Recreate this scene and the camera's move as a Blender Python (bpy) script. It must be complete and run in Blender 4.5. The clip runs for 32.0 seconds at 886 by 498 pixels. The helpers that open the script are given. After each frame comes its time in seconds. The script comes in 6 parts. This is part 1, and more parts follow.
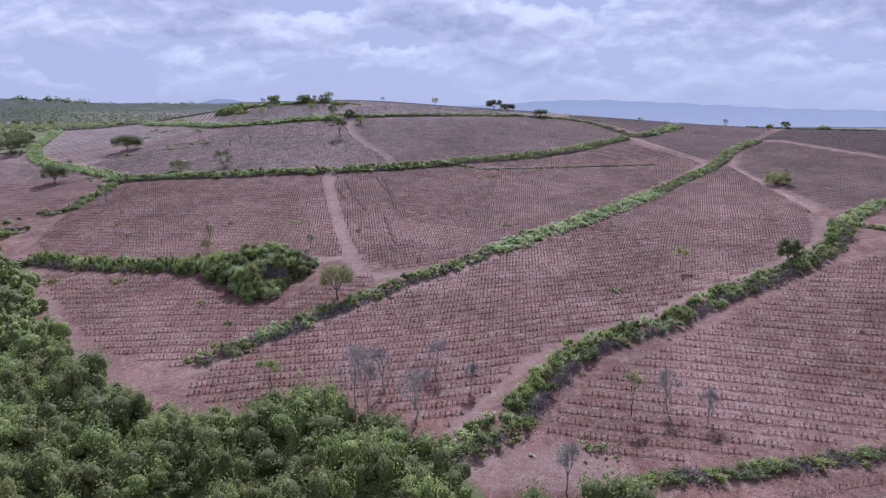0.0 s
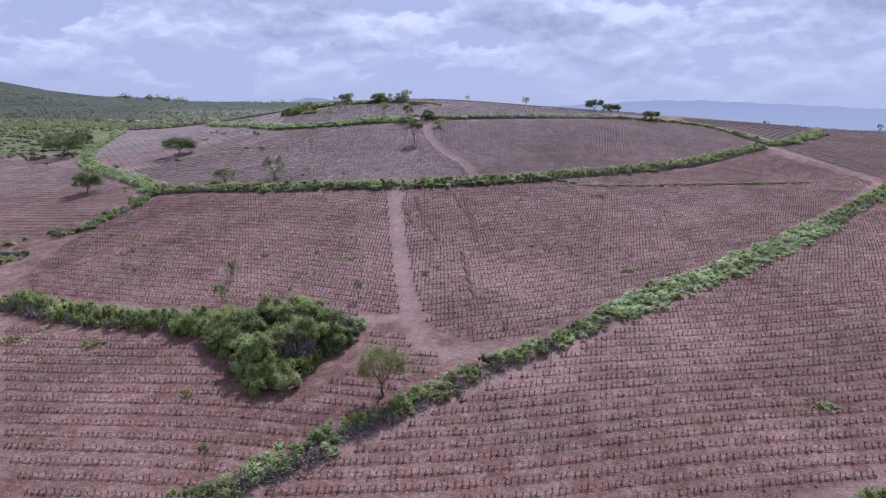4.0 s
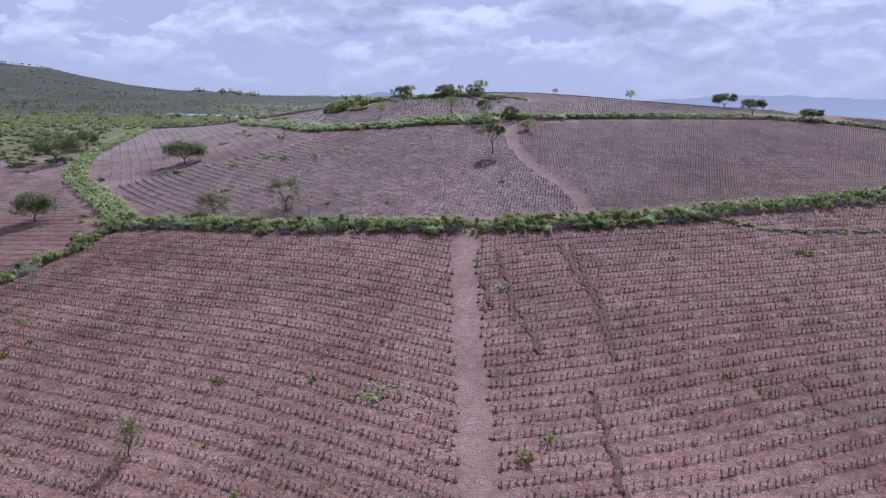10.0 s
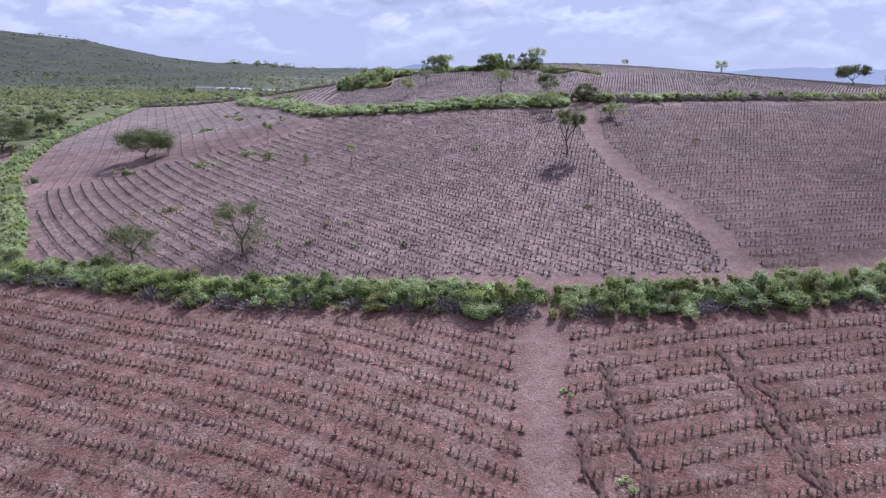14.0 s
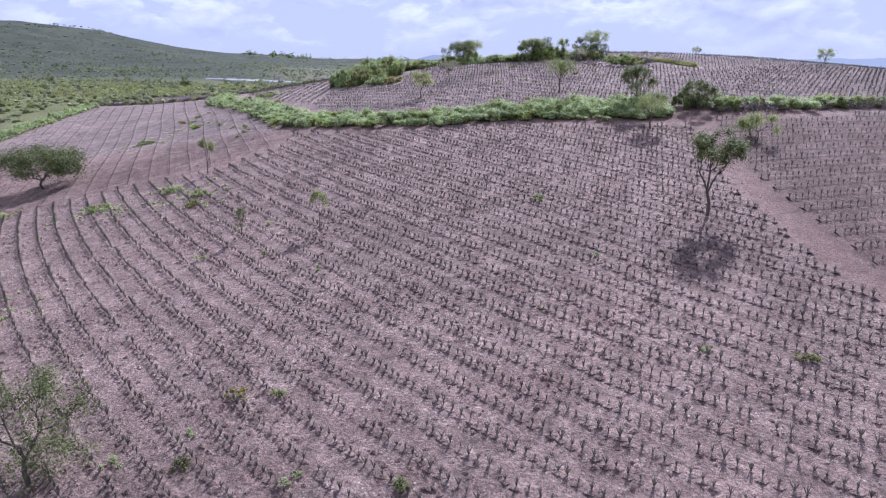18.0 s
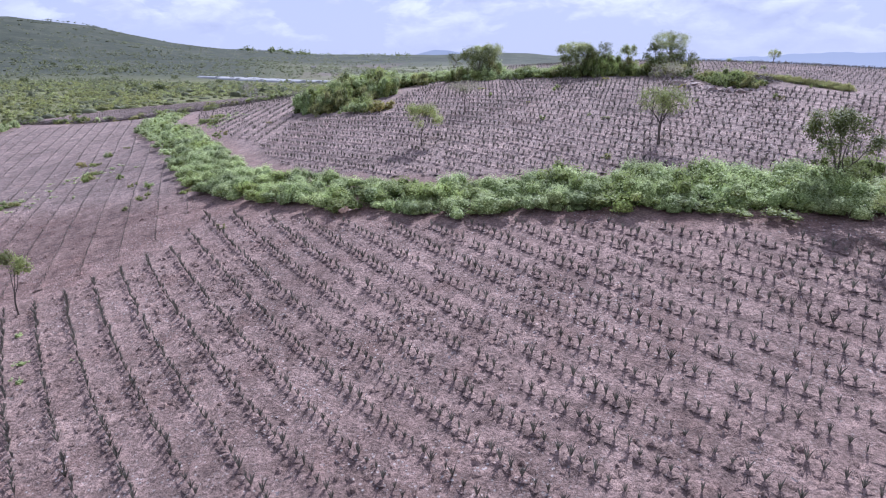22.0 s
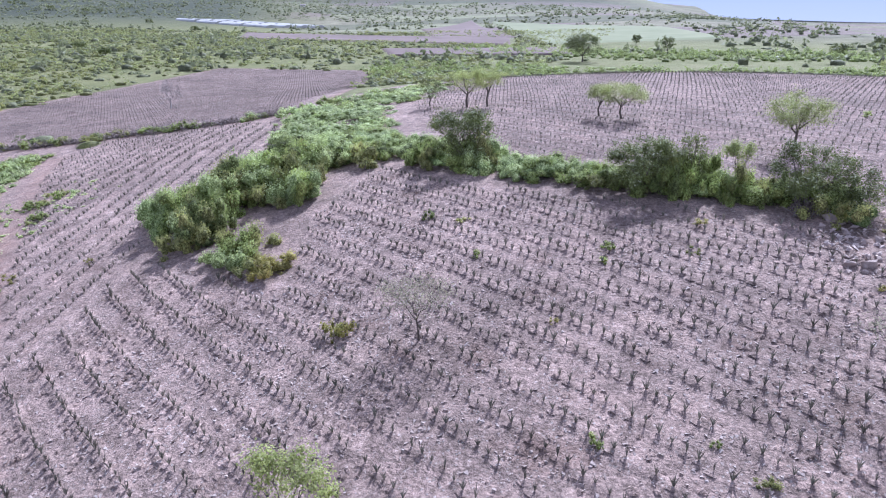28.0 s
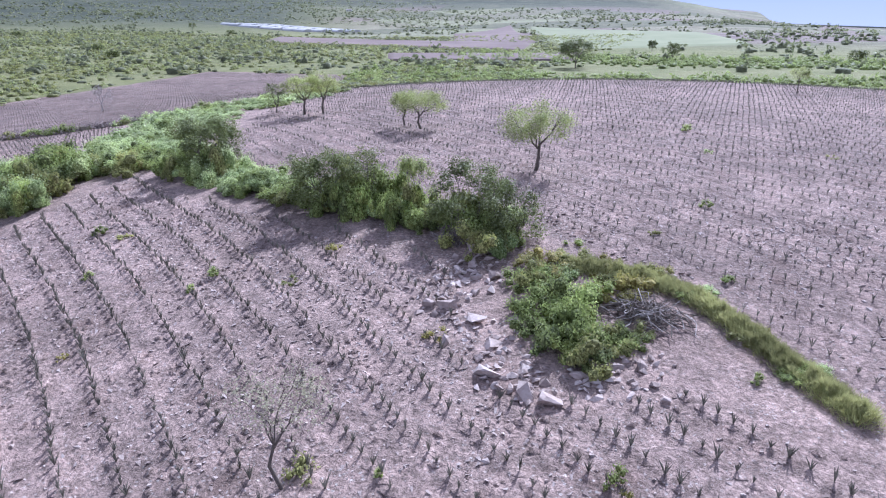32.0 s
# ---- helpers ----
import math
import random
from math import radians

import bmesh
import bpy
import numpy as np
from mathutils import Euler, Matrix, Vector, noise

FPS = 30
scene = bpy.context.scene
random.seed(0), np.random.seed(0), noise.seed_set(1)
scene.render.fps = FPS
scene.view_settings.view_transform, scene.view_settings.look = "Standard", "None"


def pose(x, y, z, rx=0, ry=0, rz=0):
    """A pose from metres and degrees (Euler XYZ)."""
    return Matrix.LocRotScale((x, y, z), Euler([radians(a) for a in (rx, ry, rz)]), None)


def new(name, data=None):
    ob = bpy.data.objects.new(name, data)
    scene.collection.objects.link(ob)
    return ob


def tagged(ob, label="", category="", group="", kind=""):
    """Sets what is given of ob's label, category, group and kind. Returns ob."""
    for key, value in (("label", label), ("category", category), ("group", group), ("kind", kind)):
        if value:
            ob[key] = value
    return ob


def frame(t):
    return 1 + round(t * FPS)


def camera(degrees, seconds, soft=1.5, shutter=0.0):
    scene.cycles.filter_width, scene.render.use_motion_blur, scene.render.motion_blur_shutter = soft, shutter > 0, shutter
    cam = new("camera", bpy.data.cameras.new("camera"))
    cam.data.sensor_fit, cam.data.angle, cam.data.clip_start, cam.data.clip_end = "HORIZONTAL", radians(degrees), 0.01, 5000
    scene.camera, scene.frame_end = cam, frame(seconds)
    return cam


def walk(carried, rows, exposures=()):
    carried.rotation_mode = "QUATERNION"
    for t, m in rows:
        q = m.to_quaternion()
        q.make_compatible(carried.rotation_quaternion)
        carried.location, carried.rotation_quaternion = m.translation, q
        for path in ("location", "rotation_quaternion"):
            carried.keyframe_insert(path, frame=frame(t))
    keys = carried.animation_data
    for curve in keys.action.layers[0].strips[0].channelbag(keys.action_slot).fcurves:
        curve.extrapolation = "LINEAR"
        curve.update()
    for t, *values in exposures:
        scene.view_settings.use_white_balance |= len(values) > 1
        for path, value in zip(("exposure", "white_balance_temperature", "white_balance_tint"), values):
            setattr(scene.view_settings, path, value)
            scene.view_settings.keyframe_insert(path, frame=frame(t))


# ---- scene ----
# ---- camera ----
PATH = [
    (0, pose(0.00, 0.00, 44.20, 78.657, 0, 0.000) @ pose(0, 0, 0, 0, 0, -0.486)),
    (0.5, pose(-0.09, 6.07, 44.28, 78.659, 0, 0.821) @ pose(0, 0, 0, 0, 0, -0.319)),
    (1, pose(-0.20, 12.15, 44.35, 78.651, 0, 1.715) @ pose(0, 0, 0, 0, 0, -0.237)),
    (1.5, pose(-0.32, 18.24, 44.44, 78.691, 0, 2.645) @ pose(0, 0, 0, 0, 0, -0.168)),
    (2, pose(-0.54, 24.31, 44.51, 78.715, 0, 3.571) @ pose(0, 0, 0, 0, 0, -0.156)),
    (2.5, pose(-0.86, 30.39, 44.57, 78.726, 0, 4.463) @ pose(0, 0, 0, 0, 0, -0.179)),
    (3, pose(-1.32, 36.46, 44.64, 78.724, 0, 5.312) @ pose(0, 0, 0, 0, 0, -0.206)),
    (3.5, pose(-1.95, 42.47, 44.71, 78.699, 0, 6.173) @ pose(0, 0, 0, 0, 0, -0.162)),
    (5.5, pose(-5.39, 66.06, 45.06, 78.558, 0, 9.064) @ pose(0, 0, 0, 0, 0, -0.094)),
    (6, pose(-6.36, 72.00, 45.11, 78.532, 0, 9.532) @ pose(0, 0, 0, 0, 0, -0.067)),
    (6.5, pose(-7.38, 77.99, 45.16, 78.522, 0, 9.950) @ pose(0, 0, 0, 0, 0, -0.083)),
    (7, pose(-8.47, 84.04, 45.21, 78.517, 0, 10.369) @ pose(0, 0, 0, 0, 0, -0.089)),
    (7.5, pose(-9.66, 90.14, 45.26, 78.496, 0, 10.771) @ pose(0, 0, 0, 0, 0, -0.128)),
    (8, pose(-10.98, 96.31, 45.34, 78.449, 0, 11.158) @ pose(0, 0, 0, 0, 0, -0.063)),
    (8.5, pose(-12.41, 102.51, 45.42, 78.389, 0, 11.529) @ pose(0, 0, 0, 0, 0, -0.014)),
    (9, pose(-13.91, 108.72, 45.49, 78.350, 0, 11.907) @ pose(0, 0, 0, 0, 0, 0.033)),
    (9.5, pose(-15.46, 114.97, 45.52, 78.293, 0, 12.313) @ pose(0, 0, 0, 0, 0, 0.043)),
    (10, pose(-17.03, 121.30, 45.55, 78.237, 0, 12.704) @ pose(0, 0, 0, 0, 0, 0.074)),
    (10.5, pose(-18.66, 127.79, 45.61, 78.176, 0, 13.102) @ pose(0, 0, 0, 0, 0, 0.082)),
    (11, pose(-20.33, 134.49, 45.71, 78.114, 0, 13.499) @ pose(0, 0, 0, 0, 0, 0.077)),
    (11.5, pose(-22.07, 141.33, 45.86, 78.025, 0, 13.917) @ pose(0, 0, 0, 0, 0, 0.037)),
    (12, pose(-23.84, 148.27, 46.00, 77.713, 0, 14.329) @ pose(0, 0, 0, 0, 0, 0.020)),
    (12.5, pose(-25.66, 155.24, 46.11, 77.223, 0, 14.729) @ pose(0, 0, 0, 0, 0, 0.027)),
    (13, pose(-27.53, 162.19, 46.23, 76.740, 0, 15.098) @ pose(0, 0, 0, 0, 0, 0.039)),
    (13.5, pose(-29.46, 169.06, 46.37, 76.344, 0, 15.452) @ pose(0, 0, 0, 0, 0, 0.066)),
    (15.5, pose(-37.73, 195.51, 46.42, 75.520, 0, 16.516) @ pose(0, 0, 0, 0, 0, 0.161)),
    (16, pose(-39.77, 201.81, 46.42, 75.417, 0, 16.712) @ pose(0, 0, 0, 0, 0, 0.151)),
    (16.5, pose(-41.77, 208.04, 46.46, 75.372, 0, 16.894) @ pose(0, 0, 0, 0, 0, 0.121)),
    (17, pose(-43.78, 214.16, 46.59, 75.345, 0, 17.056) @ pose(0, 0, 0, 0, 0, 0.156)),
    (17.5, pose(-45.76, 220.17, 46.75, 75.336, 0, 17.175) @ pose(0, 0, 0, 0, 0, 0.180)),
    (18, pose(-47.75, 226.06, 46.92, 75.322, 0, 17.248) @ pose(0, 0, 0, 0, 0, 0.133)),
    (18.5, pose(-49.76, 231.89, 47.07, 75.241, 0, 17.277) @ pose(0, 0, 0, 0, 0, 0.133)),
    (19, pose(-51.76, 237.70, 47.27, 75.195, 0, 17.260) @ pose(0, 0, 0, 0, 0, 0.169)),
    (19.5, pose(-53.75, 243.55, 47.51, 75.071, 0, 17.250) @ pose(0, 0, 0, 0, 0, 0.168)),
    (20, pose(-55.70, 249.32, 47.89, 75.016, 0, 17.260) @ pose(0, 0, 0, 0, 0, 0.161)),
    (20.5, pose(-57.62, 254.99, 48.38, 74.953, 0, 17.295) @ pose(0, 0, 0, 0, 0, 0.134)),
    (21, pose(-59.52, 260.53, 49.04, 74.937, 0, 17.343) @ pose(0, 0, 0, 0, 0, 0.077)),
    (21.5, pose(-61.41, 265.97, 49.80, 74.909, 0, 17.371) @ pose(0, 0, 0, 0, 0, 0.014)),
    (22, pose(-63.31, 271.31, 50.59, 74.898, 0, 17.373) @ pose(0, 0, 0, 0, 0, -0.035)),
    (22.5, pose(-65.23, 276.53, 51.52, 74.947, 0, 17.382) @ pose(0, 0, 0, 0, 0, -0.053)),
    (23, pose(-67.19, 281.66, 52.63, 75.064, 0, 17.365) @ pose(0, 0, 0, 0, 0, -0.042)),
    (23.5, pose(-69.12, 286.75, 53.98, 75.095, 0, 17.367) @ pose(0, 0, 0, 0, 0, 0.028)),
    (24, pose(-71.03, 291.66, 55.44, 74.534, 0, 17.347) @ pose(0, 0, 0, 0, 0, 0.047)),
    (24.5, pose(-72.89, 296.40, 57.05, 73.437, 0, 17.316) @ pose(0, 0, 0, 0, 0, 0.026)),
    (25, pose(-74.65, 300.99, 58.78, 72.266, 0, 17.302) @ pose(0, 0, 0, 0, 0, 0.056)),
    (25.5, pose(-76.25, 305.37, 60.47, 71.392, 0, 17.331) @ pose(0, 0, 0, 0, 0, 0.132)),
    (27.5, pose(-76.97, 319.41, 63.59, 69.872, 0, 17.298) @ pose(0, 0, 0, 0, 0, 0.049)),
    (28, pose(-74.85, 322.12, 63.72, 69.735, 0, 17.274) @ pose(0, 0, 0, 0, 0, -0.029)),
    (28.5, pose(-71.95, 324.57, 63.74, 69.740, 0, 17.339) @ pose(0, 0, 0, 0, 0, -0.047)),
    (29, pose(-68.62, 326.79, 63.72, 69.788, 0, 17.476) @ pose(0, 0, 0, 0, 0, -0.075)),
    (29.5, pose(-65.01, 328.82, 63.66, 69.840, 0, 17.639) @ pose(0, 0, 0, 0, 0, -0.131)),
    (30, pose(-61.24, 330.68, 63.56, 69.842, 0, 17.819) @ pose(0, 0, 0, 0, 0, -0.156)),
    (30.5, pose(-57.46, 332.45, 63.51, 69.865, 0, 18.097) @ pose(0, 0, 0, 0, 0, -0.095)),
    (31, pose(-54.15, 334.04, 63.46, 69.919, 0, 18.872) @ pose(0, 0, 0, 0, 0, 0.008)),
    (31.5, pose(-51.43, 335.41, 63.39, 70.013, 0, 20.050) @ pose(0, 0, 0, 0, 0, 0.037)),
    (32, pose(-49.30, 336.53, 63.33, 70.117, 0, 21.842) @ pose(0, 0, 0, 0, 0, -0.037)),
]
cam = camera(65.73, 32.0, soft=1.15)
walk(cam, PATH, exposures=[(0, -0.1, 5180, 20), (10, -0.12, 5200, 21), (16, 0.22, 5220, 19), (20, 0.3, 5220, 19), (25, 0.25, 5270, 18), (28, 0.6, 5080, 17), (32, 0.62, 5030, 17)])

# ---- light ----
SUN_AZ, SUN_EL = radians(7), radians(43)      # the sun stands ahead of the flight, a little to the east
world = bpy.data.worlds.new("sky")
scene.world = world
world.use_nodes = True
wn, wl = world.node_tree.nodes, world.node_tree.links
wn.clear()


def link(a, out, b, inp):
    wl.new(a.outputs[out], b.inputs[inp])


w_out, w_bg = wn.new("ShaderNodeOutputWorld"), wn.new("ShaderNodeBackground")
w_sky = wn.new("ShaderNodeTexSky")
w_sky.sky_type, w_sky.sun_disc = "NISHITA", False
w_sky.sun_elevation, w_sky.sun_rotation = SUN_EL, SUN_AZ
w_sky.air_density, w_sky.dust_density, w_sky.ozone_density = 1.0, 0.6, 3.0
w_tc, w_sep = wn.new("ShaderNodeTexCoord"), wn.new("ShaderNodeSeparateXYZ")
link(w_tc, "Generated", w_sep, "Vector")


def wmath(op, a, b=None, c=None):
    n = wn.new("ShaderNodeMath")
    n.operation = op
    for i, v in enumerate((a, b, c)):
        if v is None:
            continue
        if isinstance(v, (int, float)):
            n.inputs[i].default_value = v
        else:
            wl.new(v, n.inputs[i])
    return n.outputs[0]


height = wmath("MAXIMUM", w_sep.outputs["Z"], 0.0)
w_cmb = wn.new("ShaderNodeCombineXYZ")
wl.new(w_sep.outputs["X"], w_cmb.inputs[0])
wl.new(w_sep.outputs["Y"], w_cmb.inputs[1])
wl.new(wmath("POWER", wmath("MULTIPLY", height, 2.0), 0.9), w_cmb.inputs[2])


def wnoise(scale, detail, rough, shift, push=None):
    m = wn.new("ShaderNodeMapping")
    m.inputs["Location"].default_value = shift
    wl.new(w_cmb.outputs[0], m.inputs["Vector"])
    n = wn.new("ShaderNodeTexNoise")
    n.inputs["Scale"].default_value, n.inputs["Detail"].default_value, n.inputs["Roughness"].default_value = scale, detail, rough
    place = m.outputs[0]
    if push is not None:
        add = wn.new("ShaderNodeVectorMath")
        wl.new(place, add.inputs[0])
        wl.new(push, add.inputs[1])
        place = add.outputs[0]
    wl.new(place, n.inputs["Vector"])
    return n.outputs["Fac"]


def wramp(fac, stops):
    r = wn.new("ShaderNodeValToRGB")
    while len(r.color_ramp.elements) < len(stops):
        r.color_ramp.elements.new(0.5)
    for e, (p, c) in zip(r.color_ramp.elements, stops):
        e.position, e.color = p, (*c, 1)
    wl.new(fac, r.inputs[0])
    return r.outputs[0]


# heaped clouds: soft banks low over the land, lit on their upper edges, grey underneath
w_warp = wmath("MULTIPLY", wmath("SUBTRACT", wnoise(16.0, 3, 0.5, (5.0, 2.0, 1.0)), 0.5), 0.05)
heap_low, heap_up = wnoise(6.5, 10, 0.57, (3.1, 1.7, 0.35), w_warp), wnoise(6.5, 10, 0.57, (3.1, 1.7, 0.38), w_warp)
veil = wnoise(1.7, 4, 0.5, (0.6, 4.4, 0.2))
cover = wmath("ADD", heap_low, wmath("MULTIPLY", wmath("SUBTRACT", veil, 0.5), 0.5))
cloud = wramp(cover, [(0.425, (0.0, 0.0, 0.0)), (0.455, (0.55, 0.55, 0.55)), (0.5, (0.95, 0.95, 0.95))])
lit = wmath("ADD", wmath("MULTIPLY", wmath("SUBTRACT", heap_low, heap_up), 4.2), wmath("MULTIPLY", wmath("SUBTRACT", 0.6, cover), 1.8))
belly = wramp(wmath("ADD", lit, 0.3), [(0.0, (4.3, 4.4, 5.3)), (0.45, (6.1, 6.1, 6.9)), (0.9, (8.4, 8.3, 8.7))])
w_mix = wn.new("ShaderNodeMix")
w_mix.data_type = "RGBA"
low_air = wramp(height, [(0.0, (0.15, 0.15, 0.15)), (0.035, (0.38, 0.38, 0.38)), (0.1, (1, 1, 1))])
w_fade = wn.new("ShaderNodeMix")
w_fade.data_type, w_fade.blend_type = "RGBA", "MULTIPLY"
w_fade.inputs[0].default_value = 1.0
wl.new(cloud, w_fade.inputs[6])
wl.new(low_air, w_fade.inputs[7])
wl.new(w_fade.outputs[2], w_mix.inputs[0])
w_tint = wn.new("ShaderNodeMix")
w_tint.data_type, w_tint.blend_type = "RGBA", "MULTIPLY"
w_tint.inputs[0].default_value = 1.0
w_tint.inputs[7].default_value = (0.74, 0.68, 0.76, 1)
link(w_sky, "Color", w_tint, 6)
w_haze = wn.new("ShaderNodeMix")
w_haze.data_type = "RGBA"
wl.new(wramp(height, [(0.0, (0.97, 0.97, 0.97)), (0.16, (0.88, 0.88, 0.88)), (0.4, (0.2, 0.2, 0.2))]), w_haze.inputs[0])
wl.new(w_tint.outputs[2], w_haze.inputs[6])
w_haze.inputs[7].default_value = (5.3, 5.42, 6.42, 1)
wl.new(w_haze.outputs[2], w_mix.inputs[6])
w_high = wn.new("ShaderNodeMix")
w_high.data_type = "RGBA"
wl.new(wramp(height, [(0.35, (0, 0, 0)), (0.65, (1, 1, 1))]), w_high.inputs[0])
wl.new(belly, w_high.inputs[6])
w_high.inputs[7].default_value = (5.3, 5.3, 5.9, 1)
wl.new(w_high.outputs[2], w_mix.inputs[7])
wl.new(w_mix.outputs[2], w_bg.inputs["Color"])
w_bg.inputs["Strength"].default_value = 0.1
link(w_bg, "Background", w_out, "Surface")

sun = new("sun", bpy.data.lights.new("sun", "SUN"))
sun.data.energy, sun.data.angle, sun.data.color = 5.0, radians(0.6), (1.0, 0.95, 0.88)
sun_dir = Vector((math.sin(SUN_AZ) * math.cos(SUN_EL), math.cos(SUN_AZ) * math.cos(SUN_EL), math.sin(SUN_EL)))
sun.matrix_world = Matrix.Translation((0, 0, 300)) @ sun_dir.to_track_quat("Z", "Y").to_matrix().to_4x4()

# ---- materials ----


class Mat:
    """A node material with short helpers."""

    def __init__(self, name, rough=0.9):
        self.m = bpy.data.materials.new(name)
        self.m.use_nodes = True
        self.t = self.m.node_tree
        self.bsdf = self.t.nodes["Principled BSDF"]
        self.bsdf.inputs["Roughness"].default_value = rough
        self.bsdf.inputs["Specular IOR Level"].default_value = 0.25

    def node(self, kind):
        return self.t.nodes.new(kind)

    def wire(self, a, b):
        self.t.links.new(a, b)

    def place(self):
        return self.node("ShaderNodeNewGeometry").outputs["Position"]

    def noise(self, scale, detail=4, rough=0.6, stretch=None):
        n = self.node("ShaderNodeTexNoise")
        n.inputs["Scale"].default_value, n.inputs["Detail"].default_value, n.inputs["Roughness"].default_value = scale, detail, rough
        p = self.place()
        if stretch:
            mp = self.node("ShaderNodeMapping")
            mp.inputs["Scale"].default_value = stretch
            self.wire(p, mp.inputs["Vector"])
            p = mp.outputs[0]
        self.wire(p, n.inputs["Vector"])
        return n.outputs["Fac"]

    def ramp(self, fac, *stops):
        r = self.node("ShaderNodeValToRGB")
        while len(r.color_ramp.elements) < len(stops):
            r.color_ramp.elements.new(0.5)
        for e, (p, c) in zip(r.color_ramp.elements, stops):
            e.position, e.color = p, (*(c if isinstance(c, tuple) else (c, c, c)), 1)
        self.wire(fac, r.inputs[0])
        return r.outputs[0]

    def mix(self, fac, a, b, mode="MIX"):
        n = self.node("ShaderNodeMix")
        n.data_type, n.blend_type = "RGBA", mode
        for i, v in ((0, fac), (6, a), (7, b)):
            if isinstance(v, (int, float)):
                n.inputs[i].default_value = v if i == 0 else (v, v, v, 1)
            elif isinstance(v, tuple):
                n.inputs[i].default_value = (*v, 1)
            else:
                self.wire(v, n.inputs[i])
        return n.outputs[2]

    def bump(self, height, strength, dist=0.05):
        b = self.node("ShaderNodeBump")
        b.inputs["Strength"].default_value, b.inputs["Distance"].default_value = strength, dist
        self.wire(height, b.inputs["Height"])
        self.wire(b.outputs[0], self.bsdf.inputs["Normal"])

    def colour(self, c):
        if isinstance(c, tuple):
            self.bsdf.inputs["Base Color"].default_value = (*c, 1)
        else:
            self.wire(c, self.bsdf.inputs["Base Color"])
        return self


def soil_material():
    k = Mat("soil", 0.95)
    at = k.node("ShaderNodeAttribute")
    at.attribute_name = "cover"
    sp = k.node("ShaderNodeSeparateColor")
    k.wire(at.outputs["Color"], sp.inputs[0])
    field, track, stony = sp.outputs[0], sp.outputs[1], sp.outputs[2]
    big, mid, fine = k.noise(0.035, 4, 0.6), k.noise(0.3, 6, 0.65), k.noise(5.0, 5, 0.7)
    red = k.ramp(big, (0.3, (0.155, 0.073, 0.054)), (0.5, (0.212, 0.11, 0.084)), (0.7, (0.31, 0.178, 0.142)))
    grey = k.ramp(mid, (0.3, (0.226, 0.165, 0.142)), (0.55, (0.322, 0.254, 0.226)), (0.75, (0.43, 0.364, 0.33)))
    soil = k.mix(stony, red, grey)
    soil = k.mix(k.ramp(mid, (0.46, 0.0), (0.66, 0.55)), soil, (0.36, 0.24, 0.2))
    chips = k.node("ShaderNodeTexVoronoi")
    chips.inputs["Scale"].default_value = 3.2
    k.wire(k.place(), chips.inputs["Vector"])
    chip = k.mix(1.0, k.ramp(chips.outputs["Distance"], (0.16, 1.0), (0.24, 0.0)), k.ramp(k.noise(0.16, 5, 0.7), (0.44, 0.0), (0.6, 1.0)), "MULTIPLY")
    soil = k.mix(chip, soil, (0.44, 0.385, 0.355))
    grit = k.node("ShaderNodeTexVoronoi")
    grit.inputs["Scale"].default_value = 5.5
    k.wire(k.place(), grit.inputs["Vector"])
    crumbs = k.mix(1.0, k.ramp(grit.outputs["Distance"], (0.18, 1.0), (0.3, 0.0)), k.ramp(k.noise(0.45, 5, 0.7), (0.46, 0.0), (0.64, 0.75)), "MULTIPLY")
    soil = k.mix(k.mix(1.0, crumbs, k.ramp(stony, (0.0, 0.2), (0.5, 0.4), (0.8, 1.0)), "MULTIPLY"), soil, (0.47, 0.42, 0.395))
    soil = k.mix(0.85, soil, k.ramp(fine, (0.36, 0.5), (0.64, 1.4)), "MULTIPLY")
    soil = k.mix(0.8, soil, k.ramp(k.noise(1.1, 6, 0.75), (0.36, 0.55), (0.64, 1.35)), "MULTIPLY")
    clod = k.node("ShaderNodeTexVoronoi")
    clod.inputs["Scale"].default_value = 3.4
    shake = k.node("ShaderNodeVectorMath")
    shake.operation = "MULTIPLY_ADD"
    shove = k.node("ShaderNodeTexNoise")
    shove.inputs["Scale"].default_value = 1.7
    k.wire(k.place(), shove.inputs["Vector"])
    k.wire(shove.outputs["Color"], shake.inputs[0])
    shake.inputs[1].default_value = (0.9, 0.9, 0.9)
    k.wire(k.place(), shake.inputs[2])
    k.wire(shake.outputs[0], clod.inputs["Vector"])
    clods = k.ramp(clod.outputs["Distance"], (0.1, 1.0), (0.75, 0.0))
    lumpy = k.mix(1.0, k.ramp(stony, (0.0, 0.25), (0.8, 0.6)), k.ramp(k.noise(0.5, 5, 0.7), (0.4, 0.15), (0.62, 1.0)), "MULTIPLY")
    # lumps also drawn in colour: crowns lighter, creases between them darkened like shade
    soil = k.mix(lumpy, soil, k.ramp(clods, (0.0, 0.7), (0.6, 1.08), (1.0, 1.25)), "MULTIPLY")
    path = k.mix(k.ramp(k.noise(0.8, 5, 0.7), (0.35, 0.0), (0.7, 1.0)), (0.265, 0.157, 0.126), (0.37, 0.25, 0.21))
    path = k.mix(k.mix(1.0, crumbs, 0.6, "MULTIPLY"), path, (0.5, 0.42, 0.38))
    path = k.mix(0.8, path, k.ramp(k.noise(3.4, 6, 0.75), (0.36, 0.6), (0.64, 1.35)), "MULTIPLY")
    soil = k.mix(k.mix(1.0, k.mix(1.0, track, k.ramp(k.noise(0.6, 5, 0.7), (0.25, 0.4), (0.55, 1.0)), "MULTIPLY"), k.ramp(stony, (0.1, 1.0), (0.6, 0.65)), "MULTIPLY"), soil, path)
    grass = k.ramp(k.noise(0.07, 9, 0.78), (0.32, (0.11, 0.12, 0.046)), (0.46, (0.15, 0.155, 0.06)), (0.57, (0.185, 0.182, 0.082)), (0.7, (0.22, 0.2, 0.105)), (0.82, (0.3, 0.255, 0.165)))
